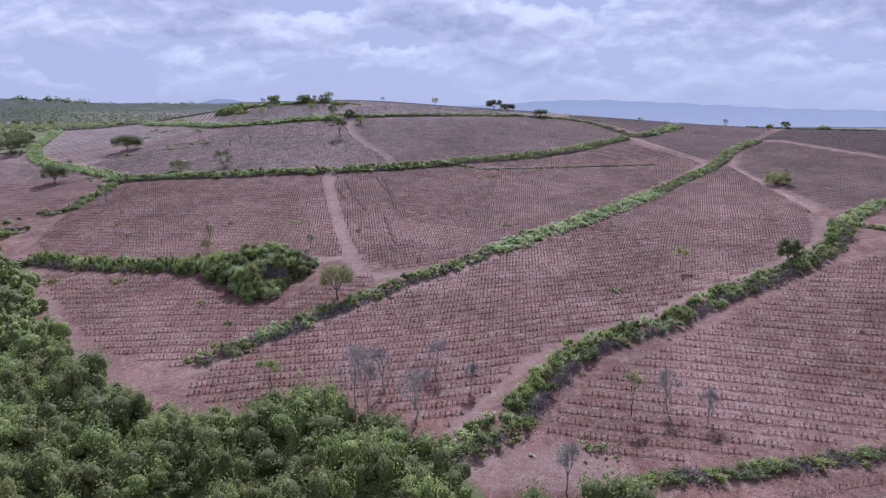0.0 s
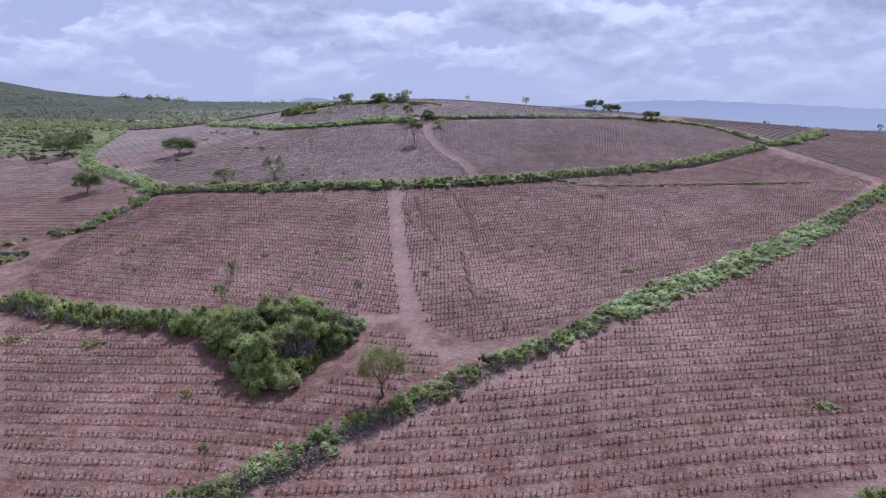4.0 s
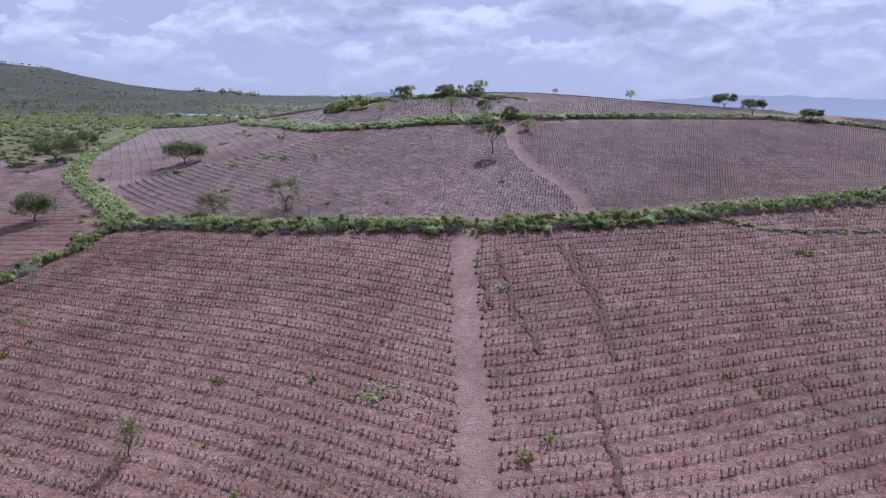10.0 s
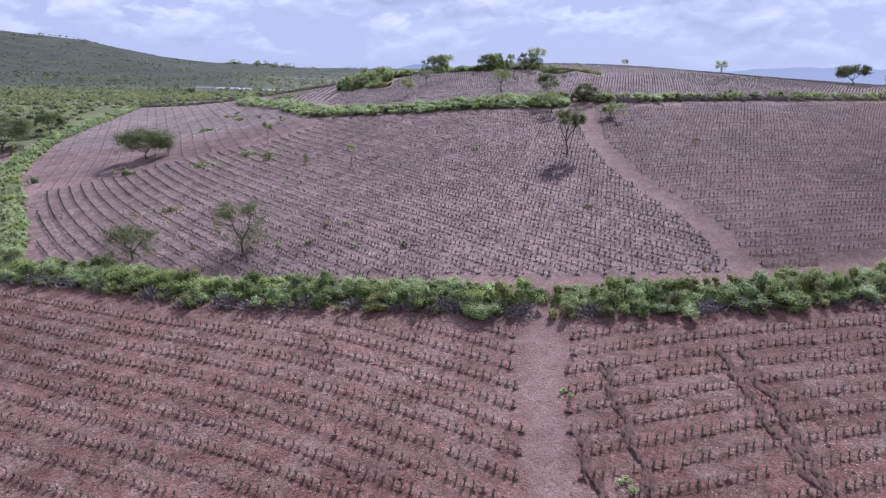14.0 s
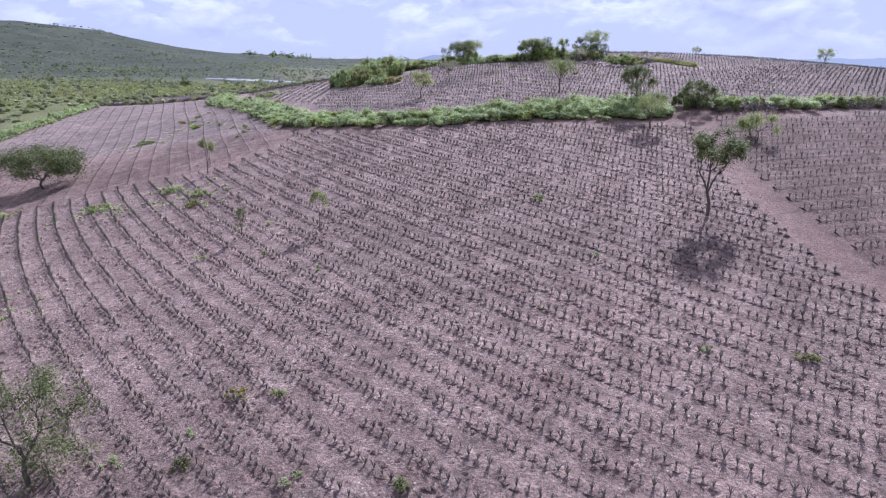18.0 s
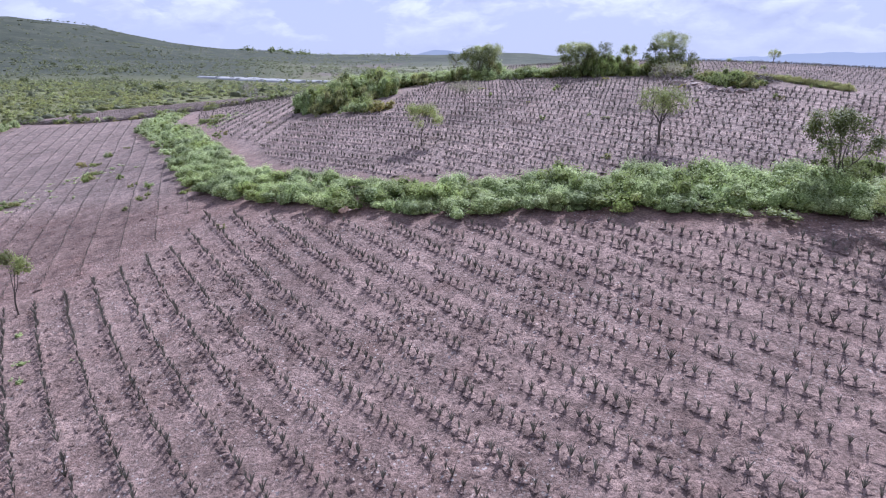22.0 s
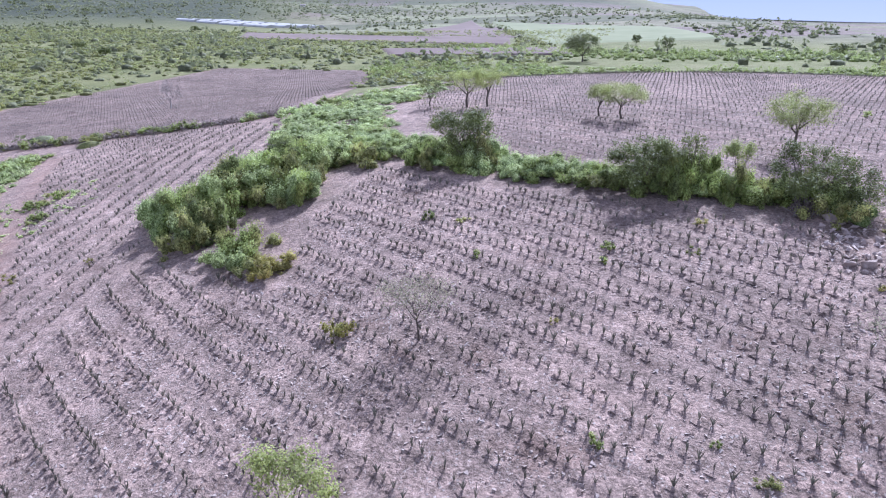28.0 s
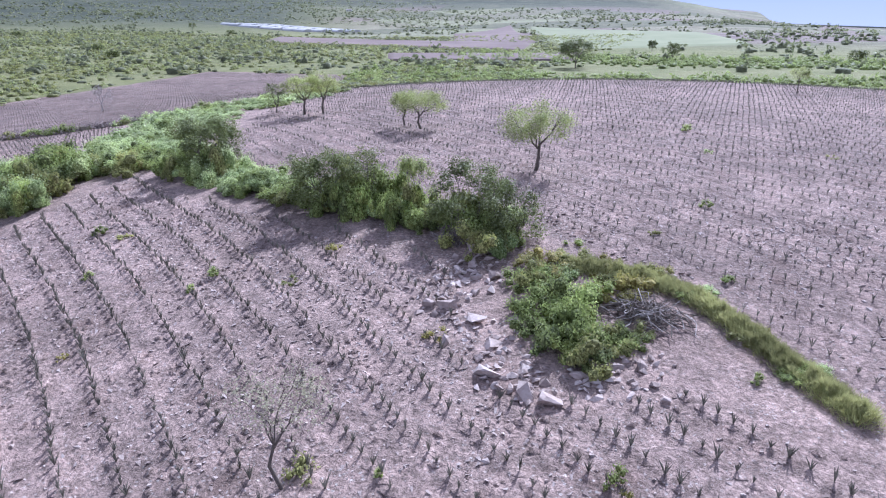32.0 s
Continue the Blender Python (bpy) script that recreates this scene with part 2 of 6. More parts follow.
    cell = k.node("ShaderNodeTexVoronoi")
    cell.inputs["Scale"].default_value = 0.0055
    k.wire(k.place(), cell.inputs["Vector"])
    plot = k.node("ShaderNodeSeparateColor")
    k.wire(cell.outputs["Color"], plot.inputs[0])
    farm = k.ramp(plot.outputs[0], (0.0, (0.13, 0.13, 0.08)), (0.3, (0.17, 0.16, 0.105)), (0.5, (0.2, 0.185, 0.12)), (0.65, (0.19, 0.15, 0.13)), (0.85, (0.21, 0.21, 0.125)))
    farm.node.color_ramp.interpolation = "CONSTANT"
    farm = k.mix(0.8, farm, k.ramp(k.noise(0.05, 9, 0.8), (0.36, 0.4), (0.5, 0.9), (0.66, 1.35)), "MULTIPLY")
    wood = k.ramp(k.noise(0.014, 10, 0.8), (0.36, (0.03, 0.038, 0.024)), (0.5, (0.052, 0.06, 0.038)), (0.6, (0.08, 0.084, 0.055)), (0.75, (0.125, 0.112, 0.095)))
    grass = k.mix(stony, k.mix(at.outputs["Alpha"], farm, grass), wood)
    edge = k.node("ShaderNodeMath")
    edge.operation = "ADD"
    k.wire(field, edge.inputs[0])
    k.wire(k.ramp(k.noise(0.5, 4, 0.6), (0.3, 0.0), (0.7, 0.3)), edge.inputs[1])
    whole = k.ramp(edge.outputs[0], (0.55, 0.0), (0.75, 1.0))
    soil = k.mix(1.0, soil, k.ramp(k.noise(0.055, 6, 0.65), (0.34, 0.8), (0.5, 1.02), (0.68, 1.18)), "MULTIPLY")
    # alpha darkens the soil by field, in the east as a painted cloud shadow
    soil = k.mix(1.0, soil, k.ramp(at.outputs["Alpha"], (0.0, (0.16, 0.15, 0.16)), (1.0, (1.0, 1.0, 1.0))), "MULTIPLY")
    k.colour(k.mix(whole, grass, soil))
    k.bump(k.mix(k.mix(1.0, lumpy, 0.3, "MULTIPLY"), k.mix(0.5, fine, k.noise(1.4, 5, 0.7)), clods), 1.0, 0.3)
    return k.m


def leaf_material(name, dark, light, rough=0.5, thin=0.55):
    k = Mat(name, rough)
    geo, obj = k.node("ShaderNodeNewGeometry"), k.node("ShaderNodeObjectInfo")
    c = k.mix(k.ramp(geo.outputs["Random Per Island"], (0.0, 0.2), (1.0, 0.8)), dark, light)
    tone = k.ramp(obj.outputs["Random"], (0.0, (0.78, 0.8, 0.72)), (0.5, (1.0, 1.0, 1.0)), (1.0, (1.1, 1.1, 1.0)))
    c = k.mix(1.0, c, tone, "MULTIPLY")
    c = k.mix(1.0, c, k.ramp(k.noise(0.3, 3, 0.6), (0.32, 0.66), (0.68, 1.38)), "MULTIPLY")
    k.colour(c)
    tr, ad = k.node("ShaderNodeBsdfTranslucent"), k.node("ShaderNodeMixShader")
    k.wire(c, tr.inputs["Color"])
    ad.inputs[0].default_value = thin
    k.wire(k.bsdf.outputs[0], ad.inputs[1])
    k.wire(tr.outputs[0], ad.inputs[2])
    k.wire(ad.outputs[0], k.t.nodes["Material Output"].inputs["Surface"])
    return k.m


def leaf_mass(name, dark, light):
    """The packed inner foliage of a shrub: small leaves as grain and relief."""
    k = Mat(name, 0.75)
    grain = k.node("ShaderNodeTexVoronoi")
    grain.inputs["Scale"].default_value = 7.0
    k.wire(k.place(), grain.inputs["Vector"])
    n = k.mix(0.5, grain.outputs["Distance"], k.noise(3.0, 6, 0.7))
    # gaps between the small leaves darkened in colour, as the shade inside
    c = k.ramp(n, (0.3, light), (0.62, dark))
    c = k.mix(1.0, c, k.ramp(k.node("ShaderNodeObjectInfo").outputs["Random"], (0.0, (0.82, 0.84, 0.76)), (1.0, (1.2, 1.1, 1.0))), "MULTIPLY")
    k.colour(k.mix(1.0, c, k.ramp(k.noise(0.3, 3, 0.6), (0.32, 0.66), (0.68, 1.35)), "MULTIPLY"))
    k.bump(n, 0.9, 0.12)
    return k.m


def bark_material(name, a, b):
    k = Mat(name, 0.9)
    n = k.noise(6, 6, 0.7, (1, 1, 0.25))
    k.colour(k.ramp(n, (0.3, a), (0.7, b)))
    k.bump(n, 0.6, 0.04)
    return k.m


def rock_material():
    k = Mat("rock", 0.92)
    n = k.noise(2.2, 8, 0.7)
    obj = k.node("ShaderNodeObjectInfo")
    geo = k.node("ShaderNodeNewGeometry")
    c = k.ramp(n, (0.25, (0.25, 0.195, 0.175)), (0.5, (0.42, 0.355, 0.325)), (0.75, (0.56, 0.5, 0.47)))
    c = k.mix(1.0, c, k.ramp(geo.outputs["Random Per Island"], (0, (0.72, 0.66, 0.64)), (1, (1.2, 1.18, 1.18))), "MULTIPLY")
    k.colour(k.mix(1.0, c, k.ramp(obj.outputs["Random"], (0, 0.8), (1, 1.15)), "MULTIPLY"))
    k.bump(n, 0.8, 0.08)
    return k.m


def plain_material(name, a, b, scale, rough=0.6):
    k = Mat(name, rough)
    k.colour(k.ramp(k.noise(scale, 5, 0.6), (0.3, a), (0.7, b)))
    return k.m


SOIL = soil_material()
LEAF = leaf_material("leaf_green", (0.215, 0.268, 0.075), (0.48, 0.545, 0.21))
LEAF_DARK = leaf_material("leaf_dark", (0.13, 0.16, 0.056), (0.33, 0.375, 0.15))
LEAF_VINE = leaf_material("leaf_vine", (0.36, 0.425, 0.18), (0.62, 0.68, 0.39), 0.4)
LEAF_GREY = leaf_material("leaf_grey", (0.17, 0.165, 0.14), (0.29, 0.275, 0.24))
LEAF_OLIVE = leaf_material("leaf_olive", (0.235, 0.24, 0.085), (0.42, 0.42, 0.165))
LEAF_TREE = leaf_material("leaf_tree", (0.085, 0.102, 0.034), (0.225, 0.25, 0.09), 0.5, 0.35)
GRASS = leaf_material("grass_blade", (0.2, 0.215, 0.09), (0.42, 0.4, 0.2), 0.6)
LEAF_YELLOW = leaf_material("leaf_yellow", (0.24, 0.23, 0.07), (0.4, 0.36, 0.12))
AGAVE = leaf_material("agave_leaf", (0.15, 0.138, 0.118), (0.278, 0.258, 0.22), 0.5, 0.15)
# inner masses darker than their leaves: the shrub's inner shade put in colour
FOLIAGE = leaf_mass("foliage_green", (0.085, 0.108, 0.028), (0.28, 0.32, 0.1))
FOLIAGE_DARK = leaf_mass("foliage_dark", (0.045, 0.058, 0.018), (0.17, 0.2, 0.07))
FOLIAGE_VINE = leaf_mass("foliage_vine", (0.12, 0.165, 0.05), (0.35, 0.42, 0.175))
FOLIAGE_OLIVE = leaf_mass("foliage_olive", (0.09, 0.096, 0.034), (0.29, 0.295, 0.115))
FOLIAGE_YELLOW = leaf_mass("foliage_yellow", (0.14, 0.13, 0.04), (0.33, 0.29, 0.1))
PALE_CROP = plain_material("pale_crop", (0.17, 0.185, 0.1), (0.24, 0.25, 0.145), 0.03, 0.95)
PLOUGHED = plain_material("ploughed_soil", (0.13, 0.095, 0.085), (0.21, 0.16, 0.145), 0.02, 0.95)
BARK = bark_material("bark", (0.07, 0.055, 0.045), (0.17, 0.14, 0.12))
BARK_PALE = bark_material("bark_pale", (0.24, 0.205, 0.19), (0.44, 0.4, 0.38))
LEAF_PALE = leaf_material("leaf_pale", (0.25, 0.285, 0.1), (0.46, 0.49, 0.2))
LEAF_WISP = leaf_material("leaf_wisp", (0.29, 0.27, 0.2), (0.43, 0.41, 0.29), 0.6)
# greyer than the near leaves: distance haze mixed into the colour
LEAF_FAR = leaf_material("leaf_far", (0.148, 0.167, 0.083), (0.28, 0.3, 0.16))
FOLIAGE_FAR = leaf_mass("foliage_far", (0.08, 0.09, 0.05), (0.2, 0.215, 0.125))
DRY_MASS = bark_material("dry_brush", (0.085, 0.065, 0.06), (0.24, 0.19, 0.175))
TWIG = bark_material("dry_twig", (0.15, 0.12, 0.11), (0.36, 0.31, 0.29))
DARK_SOIL = plain_material("dark_soil", (0.07, 0.04, 0.032), (0.19, 0.11, 0.088), 2.5, 0.95)
ROCK = rock_material()
PLASTIC = plain_material("greenhouse_film", (0.38, 0.37, 0.37), (0.52, 0.51, 0.5), 0.08, 0.6)
WHITEWASH = plain_material("whitewash", (0.6, 0.58, 0.55), (0.75, 0.74, 0.72), 0.5, 0.8)
ROOF = plain_material("roof_sheet", (0.2, 0.16, 0.15), (0.3, 0.26, 0.25), 0.5, 0.6)

# ---- the lie of the land ----
HILL_SHAPE = (
    (-0.29, -1.24, -1.22, -0.75, -1.37, -0.57, 0.16, 0.48),
    (0.09, -0.77, -0.19, 1.14, -0.33, 0.35, 0.79, 0.89),
    (0.39, -0.87, -0.94, -0.92, -0.49, 1.22, 0.19, 0.07),
    (-0.21, -1.83, 0.33, -0.01, -2.3, -0.65, -0.68, -0.36),
    (-1.17, -3.02, 0.13, 2.2, -1.27, -1.37, -0.55, -0.04),
    (-0.65, -0.83, 2.89, 2.91, 1.19, 0.49, -0.52, -0.21),
    (0.07, 0.82, 3.93, 1.91, 0.73, 0.55, -0.7, -0.33),
    (-0.3, -0.44, -0.21, -0.82, 0.29, 0.68, -0.02, 0.03),
    (-0.08, 0.06, 0.16, 0.17, 0.63, 0.49, 0.15, 0.09),
)
rng = np.random.default_rng(7)
H_AMP = np.array(HILL_SHAPE) * 1.7
H_X, H_Y = np.meshgrid(np.arange(8) * 68.0 - 238.0, np.arange(9) * 68.0 + 34.0)


def smooth_noise(x, y, size, seed):
    """A few crossing waves: soft, endless unevenness of about one unit."""
    r = np.random.default_rng(seed)
    z = np.zeros_like(x)
    for k in range(7):
        a, p, s = r.uniform(0, 2 * np.pi), r.uniform(0, 6.28), size * r.uniform(0.6, 1.7)
        z += np.sin((x * np.cos(a) + y * np.sin(a)) / s * 6.28 + p)
    return z / 4.0


def ground_height(x, y):
    x, y = np.asarray(x, float), np.asarray(y, float)
    z = -3.4 + 41.65 / (1 + np.exp(-(y - 187.0) / 76.5))
    for cx, cy, a in zip(H_X.ravel(), H_Y.ravel(), H_AMP.ravel()):
        z = z + a * np.exp(-((x - cx) ** 2 + (y - cy) ** 2) / (2 * 61.2**2))
    r, az = np.hypot(x + 50, y - 240), np.degrees(np.arctan2(-(x + 50), y - 240))
    far = np.clip((r - 420) / 500, 0, 1)
    z = z + far * smooth_noise(x, y, 700, 3) * 5
    mount = np.interp(az, (-4, 0, 3.4, 7.7, 13, 17.5, 21, 25.6, 30, 34, 38, 42, 45, 47, 49, 60, 90, 120), (4, 6, 18, 44, 52, 44, 46, 46, 52, 60, 86, 116, 138, 152, 158, 172, 150, 50))
    z = z + (mount + far * smooth_noise(x, y, 520, 5) * 9) * np.exp(-(((r - 2900) / 850) ** 2)) * (1 + 0.08 * smooth_noise(x, y, 240, 9))
    drop = np.clip((r - 600) / 2200, 0, 1)
    z = z - 54 * drop * drop * (3 - 2 * drop) / (1 + np.exp((az + 1) / 2.0)) * (np.abs(az) < 120)
    # the hilltop field runs on gently behind its crest
    z = z + 4.6 * np.exp(-(((x + 20) / 95) ** 2) - ((y - 488) / 46) ** 2)
    # the plateau breaks off in the east
    over = np.clip((0.576 * (x - 144) + 0.818 * (y - 425) + 8) / 320, 0, 1)
    z = z - 48 * over * over * (3 - 2 * over) * np.clip((x - 66) / 70, 0, 1)
    z = z - 14 * np.exp(-((x + 660) ** 2 + (y - 1210) ** 2) / (2 * 390.0**2))
    return z


def gz(x, y):
    return float(ground_height(np.array([x]), np.array([y]))[0])


def inside(poly, x, y):
    p = np.array(poly, float)
    hit = np.zeros(x.shape, bool)
    for (x0, y0), (x1, y1) in zip(p, np.roll(p, -1, 0)):
        if y0 == y1:
            continue
        hit ^= ((y0 > y) != (y1 > y)) & (x < (x1 - x0) * (y - y0) / (y1 - y0) + x0)
    return hit


def line_distance(line, x, y):
    best = np.full(x.shape, 1e9)
    for (x0, y0), (x1, y1) in zip(line[:-1], line[1:]):
        dx, dy = x1 - x0, y1 - y0
        s = np.clip(((x - x0) * dx + (y - y0) * dy) / (dx * dx + dy * dy + 1e-9), 0, 1)
        best = np.minimum(best, np.hypot(x - x0 - s * dx, y - y0 - s * dy))
    return best


# hedges: line, width, height
HEDGES = [
    ([(-113, 244), (-97, 243), (-87, 241.3), (-77, 240), (-69, 240), (-62, 241.2), (-54, 242), (-47, 243), (-40.6, 243.5)], 5.4, 2.6, "mixed"),
    ([(-38.6, 244.0), (-34, 245.8), (-27, 248), (-20.5, 250.2), (-14, 253), (-6.5, 257), (1, 261.5), (8, 267), (22, 274), (38, 284.5), (56, 298), (72, 316), (88, 333)], 5.4, 2.6, "mixed"),
]
HEDGES += [
    ([(-171, 406), (-160, 386), (-140, 368), (-122, 349), (-110, 336.5), (-102, 331.5), (-95, 329), (-89, 326.5), (-84, 325.5), (-79, 324.5), (-72, 325.3), (-66, 325.5), (-60, 325), (-54, 325), (-47, 327)], 5.6, 2.1, "vine"),
    ([(-41, 329), (-31, 333), (-22, 337), (-4, 347), (16, 362), (38, 380), (54, 388), (66, 390), (78, 384), (84, 371), (90, 350), (94, 338)], 3.6, 2.0, "mixed"),
]
HEDGES += [
    ([(-114, 245), (-126, 258), (-137, 268), (-150, 280), (-175, 303), (-190, 323), (-203, 346), (-209, 365), (-217, 388), (-229, 414)], 5.0, 2.2, "vine"),
    ([(-115, 245), (-113, 229), (-115, 222), (-114, 210), (-119, 203)], 3.4, 2.0, "mixed"),
    ([(-117, 190), (-122, 180), (-128, 176)], 4.0, 2.2, "mixed"),
    ([(-100, 163), (-86, 157), (-73, 154.3), (-61.8, 153.2), (-52, 152.5)], 5.4, 3.6, "mixed"),
]
HEDGES += [
    ([(-40, 105.4), (-35.5, 109.8), (-32, 113.5), (-27.5, 117), (-24.6, 123.6), (-20.3, 125.8), (-16.4, 131.4), (-10.3, 138.5), (-3.6, 145.2), (2.1, 150.1), (10.7, 161)], 3.4, 2.0, "mixed"),
    ([(12, 162), (22, 173.5), (35.5, 186), (52.5, 204), (71, 225)], 6.4, 1.8, "vine"),
    ([(71, 225), (90, 249), (106, 268), (126, 301), (151, 331)], 4.5, 2.0, "mixed"),
]
HEDGES += [
    ([(0, 79), (5, 82), (9.8, 87), (15, 96), (21, 104.6), (29, 111.4), (40, 116.3), (52, 126.7), (66.5, 135.3), (76, 142.5), (90, 154), (104, 175)], 4.6, 2.7, "mixed"),
    ([(105, 176), (126, 194)], 3.5, 2.0, "vine"),
    ([(104, 172), (112, 160), (124, 152)], 3.0, 1.8, "mixed"),
    ([(21, 72.5), (27, 73.6), (32.5, 74), (37.6, 75), (43, 75.5), (54, 77.6), (70, 80)], 2.6, 1.4, "dark"),
]
HEDGES += [
    ([(-236, 420), (-214, 418), (-201, 416), (-188, 416), (-174, 417), (-161, 419), (-148, 419), (-138, 421.5), (-130, 426)], 3.0, 2.0, "mixed"),
    ([(96, 340), (106, 350), (118, 366), (130, 384)], 6.0, 2.6, "mixed"),
    ([(176, 402), (190, 393), (203, 384), (216, 375), (228, 366)], 2.6, 1.1, "dark"),
    ([(2, 263), (14, 258), (30, 262), (55, 270), (85, 276)], 1.6, 0.8, "dark"),
]
# thick places: x, y, radius, height, kind
CLUMPS = [
    (-50.5, 150, 3.8, 5.2, "mixed"), (-57, 151.5, 3.6, 4.2, "mixed"), (-44, 151, 3.8, 6, "mixed"), (-70, 326, 3.4, 2.3, "vine"), (-64, 326.4, 3.8, 2.5, "vine"),
    (-58, 326.4, 4, 2.6, "vine"), (-52.5, 326.6, 4, 2.6, "vine"), (-46, 146, 4.6, 6, "mixed"), (-41, 139, 4.2, 6.4, "mixed"), (-37, 134.5, 3.6, 4.6, "mixed"),
    (-36, 142, 4.4, 7, "dark"), (-33, 149, 4.2, 6.2, "dark"), (-39, 150, 4.4, 7.2, "mixed"), (-30.5, 153.5, 2.6, 2.6, "vine"), (-117, 374, 4, 4.4, "mixed"),
    (-112, 370, 3.6, 3.8, "mixed"), (-106, 366.5, 2.8, 2.8, "mixed"), (-101.8, 364, 2, 1.8, "yellow"), (-114, 378, 4.2, 5, "mixed"), (-111, 384, 4.4, 5, "mixed"),
    (-107.5, 379, 3.6, 4.2, "mixed"), (-107, 390, 3.8, 2.6, "mixed"),
]
CLUMPS += [
    (-113, 394, 4.5, 2.4, "vine"), (-108, 397, 4.2, 1.6, "vine"), (-111, 404, 4.6, 1.5, "vine"), (-115, 413, 4.6, 1.4, "vine"), (-104, 394, 3.4, 1.6, "vine"),
    (-118, 402, 5, 2, "vine"), (-122, 411, 5, 1.8, "vine"), (-128, 420, 4.5, 1.8, "vine"), (-103.5, 388.5, 3, 2.6, "mixed"), (-100.5, 392, 3.2, 2, "vine"),
    (-97, 390, 3, 2.2, "mixed"), (-92, 386, 3, 2, "mixed"), (-88, 384, 2.6, 1.8, "vine"), (-84, 383, 2.8, 1.8, "vine"), (-79, 380.5, 2.6, 1.9, "mixed"),
    (-75.5, 380.4, 2.4, 1.7, "mixed"), (-71, 379.8, 2.4, 1.7, "vine"), (-67, 378.6, 2.6, 1.9, "dark"), (-64, 376.8, 2.8, 2.2, "dark"), (-61.5, 375, 2.4, 2.4, "mixed"),
    (-96.3, 386.4, 2.2, 2.8, "mixed"), (-90.5, 384.7, 2.6, 3.4, "mixed"), (-84.6, 382.1, 2.0, 1.8, "vine"), (-80.3, 381.7, 2.2, 2.0, "vine"), (-77.1, 380.4, 1.8, 2.4, "mixed"), (-73.8, 378.7, 2.4, 3.6, "mixed"), (-71.3, 378.9, 2.4, 3.6, "mixed"), (-68.7, 378.0, 1.9, 3.0, "mixed"), (-66.7, 377.3, 1.4, 2.0, "mixed"), (-63.8, 377.3, 2.0, 3.2, "dark"), (-61.5, 378.8, 1.2, 2.0, "mixed"),
    (-57.2, 371, 2, 1.7, "mixed"), (-55, 368.5, 2.4, 2, "mixed"),
]
CLUMPS += [
    (-55.2, 366.2, 1.9, 1.9, "mixed"), (-53.5, 365.2, 1.9, 1.8, "mixed"), (-52, 367, 1.3, 1, "mixed"), (-57, 373.5, 2, 1.2, "yellow"), (-53, 371.5, 1.8, 1.2, "yellow"),
(-124, 418, 4.4, 1.6, "vine"), (-119, 421, 4.4, 1.4, "vine"), (-126, 428, 4, 1.8, "mixed"), (-120, 430, 4.6, 1.5, "vine"), (-114, 427, 4.2, 1.3, "vine"), (-122, 438, 4.2, 1.5, "mixed"), (-114.5, 436, 4.4, 1.3, "vine"), (-116, 445, 4.4, 1.4, "mixed"), (-54.6, 374, 1.2, 0.8, "yellow"), (-51.6, 373.8, 1.1, 0.75, "yellow"), (-49.2, 372.4, 0.9, 0.7, "bright"), (-46.4, 369.2, 0.8, 0.6, "yellow"), (-44.4, 366.9, 0.8, 0.6, "bright"),
    (-49.5, 329, 2.4, 3, "dark"), (-43.5, 330, 2.2, 2.6, "dark"), (-119, 248, 3, 2.4, "vine"), (-116, 236, 2.2, 1.8, "mixed"),
]

# tracks: line, width
TRACKS = [
    ([(-40, 243), (-37.8, 229), (-35, 216.4), (-33, 207), (-29.2, 190), (-25.8, 175), (-22.7, 164), (-20.5, 155), (-18, 147)], 3.0),
    ([(-17.8, 256), (-23, 270.8), (-32.5, 285), (-39, 302), (-42.5, 323)], 3.2),
    ([(-165, 406), (-155, 392), (-127, 360), (-114, 347), (-105, 339), (-97.5, 334.5), (-91, 331.5), (-84, 329.7), (-76, 329), (-66, 329.4), (-52, 329.6), (-30, 336)], 1.7),
]
TRACKS += [
    ([(90, 340), (101, 312), (108, 284)], 2.2),
    ([(-97, 158), (-86, 143), (-75, 127), (-61, 109), (-49, 98.5), (-43.5, 99), (-38.5, 103), (-30.5, 112), (-22, 121.5), (-13, 131.5), (-4, 141), (5, 150.5), (14, 160), (37, 184), (71, 222)], 1.7),
    ([(1, 84), (7.5, 94), (13.5, 104), (25, 114.5), (37, 119.8), (49, 130), (63, 138.8), (73, 146), (87, 157.5), (102, 181)], 1.5),
]
TRACKS += [
    ([(-18, 147), (-8, 146), (4, 153)], 2.5),
    ([(-50, 247.5), (-42, 248), (-24, 253.6), (-14, 258.2), (2, 267.2), (20, 278)], 3.0),
    ([(6, 76), (12, 76), (19, 75)], 7.0),
    ([(-104, 166), (-80, 160), (-55, 157), (-30, 158), (-20, 160)], 3.0),
]
TRACKS += [
    ([(114, 270), (110, 240), (104, 190)], 1.4),
    ([(148, 331), (157, 333), (163, 326), (169, 303), (179, 274), (198, 246)], 1.8),
]

# fields: outline, centre of the curved rows (or their bearing), spacing
FIELDS = [
    ("A", [(-112, 239), (-97, 238), (-77, 235), (-55, 237), (-42, 239), (-35, 207), (-26, 175), (-22, 162), (-29, 159), (-53, 159), (-97, 164), (-108, 180), (-113, 205), (-111, 228)], ("bearing", -10.5), 2.45),
]
FIELDS += [
    ("B", [(-37, 240), (-20, 245), (0, 257), (38, 280), (57, 292), (86, 328), (103, 285), (104, 276), (88, 255), (68, 229), (50, 208), (33, 190), (20, 179), (9, 166), (-2, 153), (-9, 149), (-19, 157), (-24, 175), (-33, 207)], ("bearing", 25), 2.45),
    ("V", [(-92, 151), (-53, 147), (-45, 140), (-38, 129), (-32, 130), (-27, 140), (-27, 152), (-20, 152), (-14, 143), (-22, 131), (-30, 119), (-38, 111), (-42, 103), (-55, 109), (-65, 118), (-77, 133)], ("bearing", -2), 2.7),
]
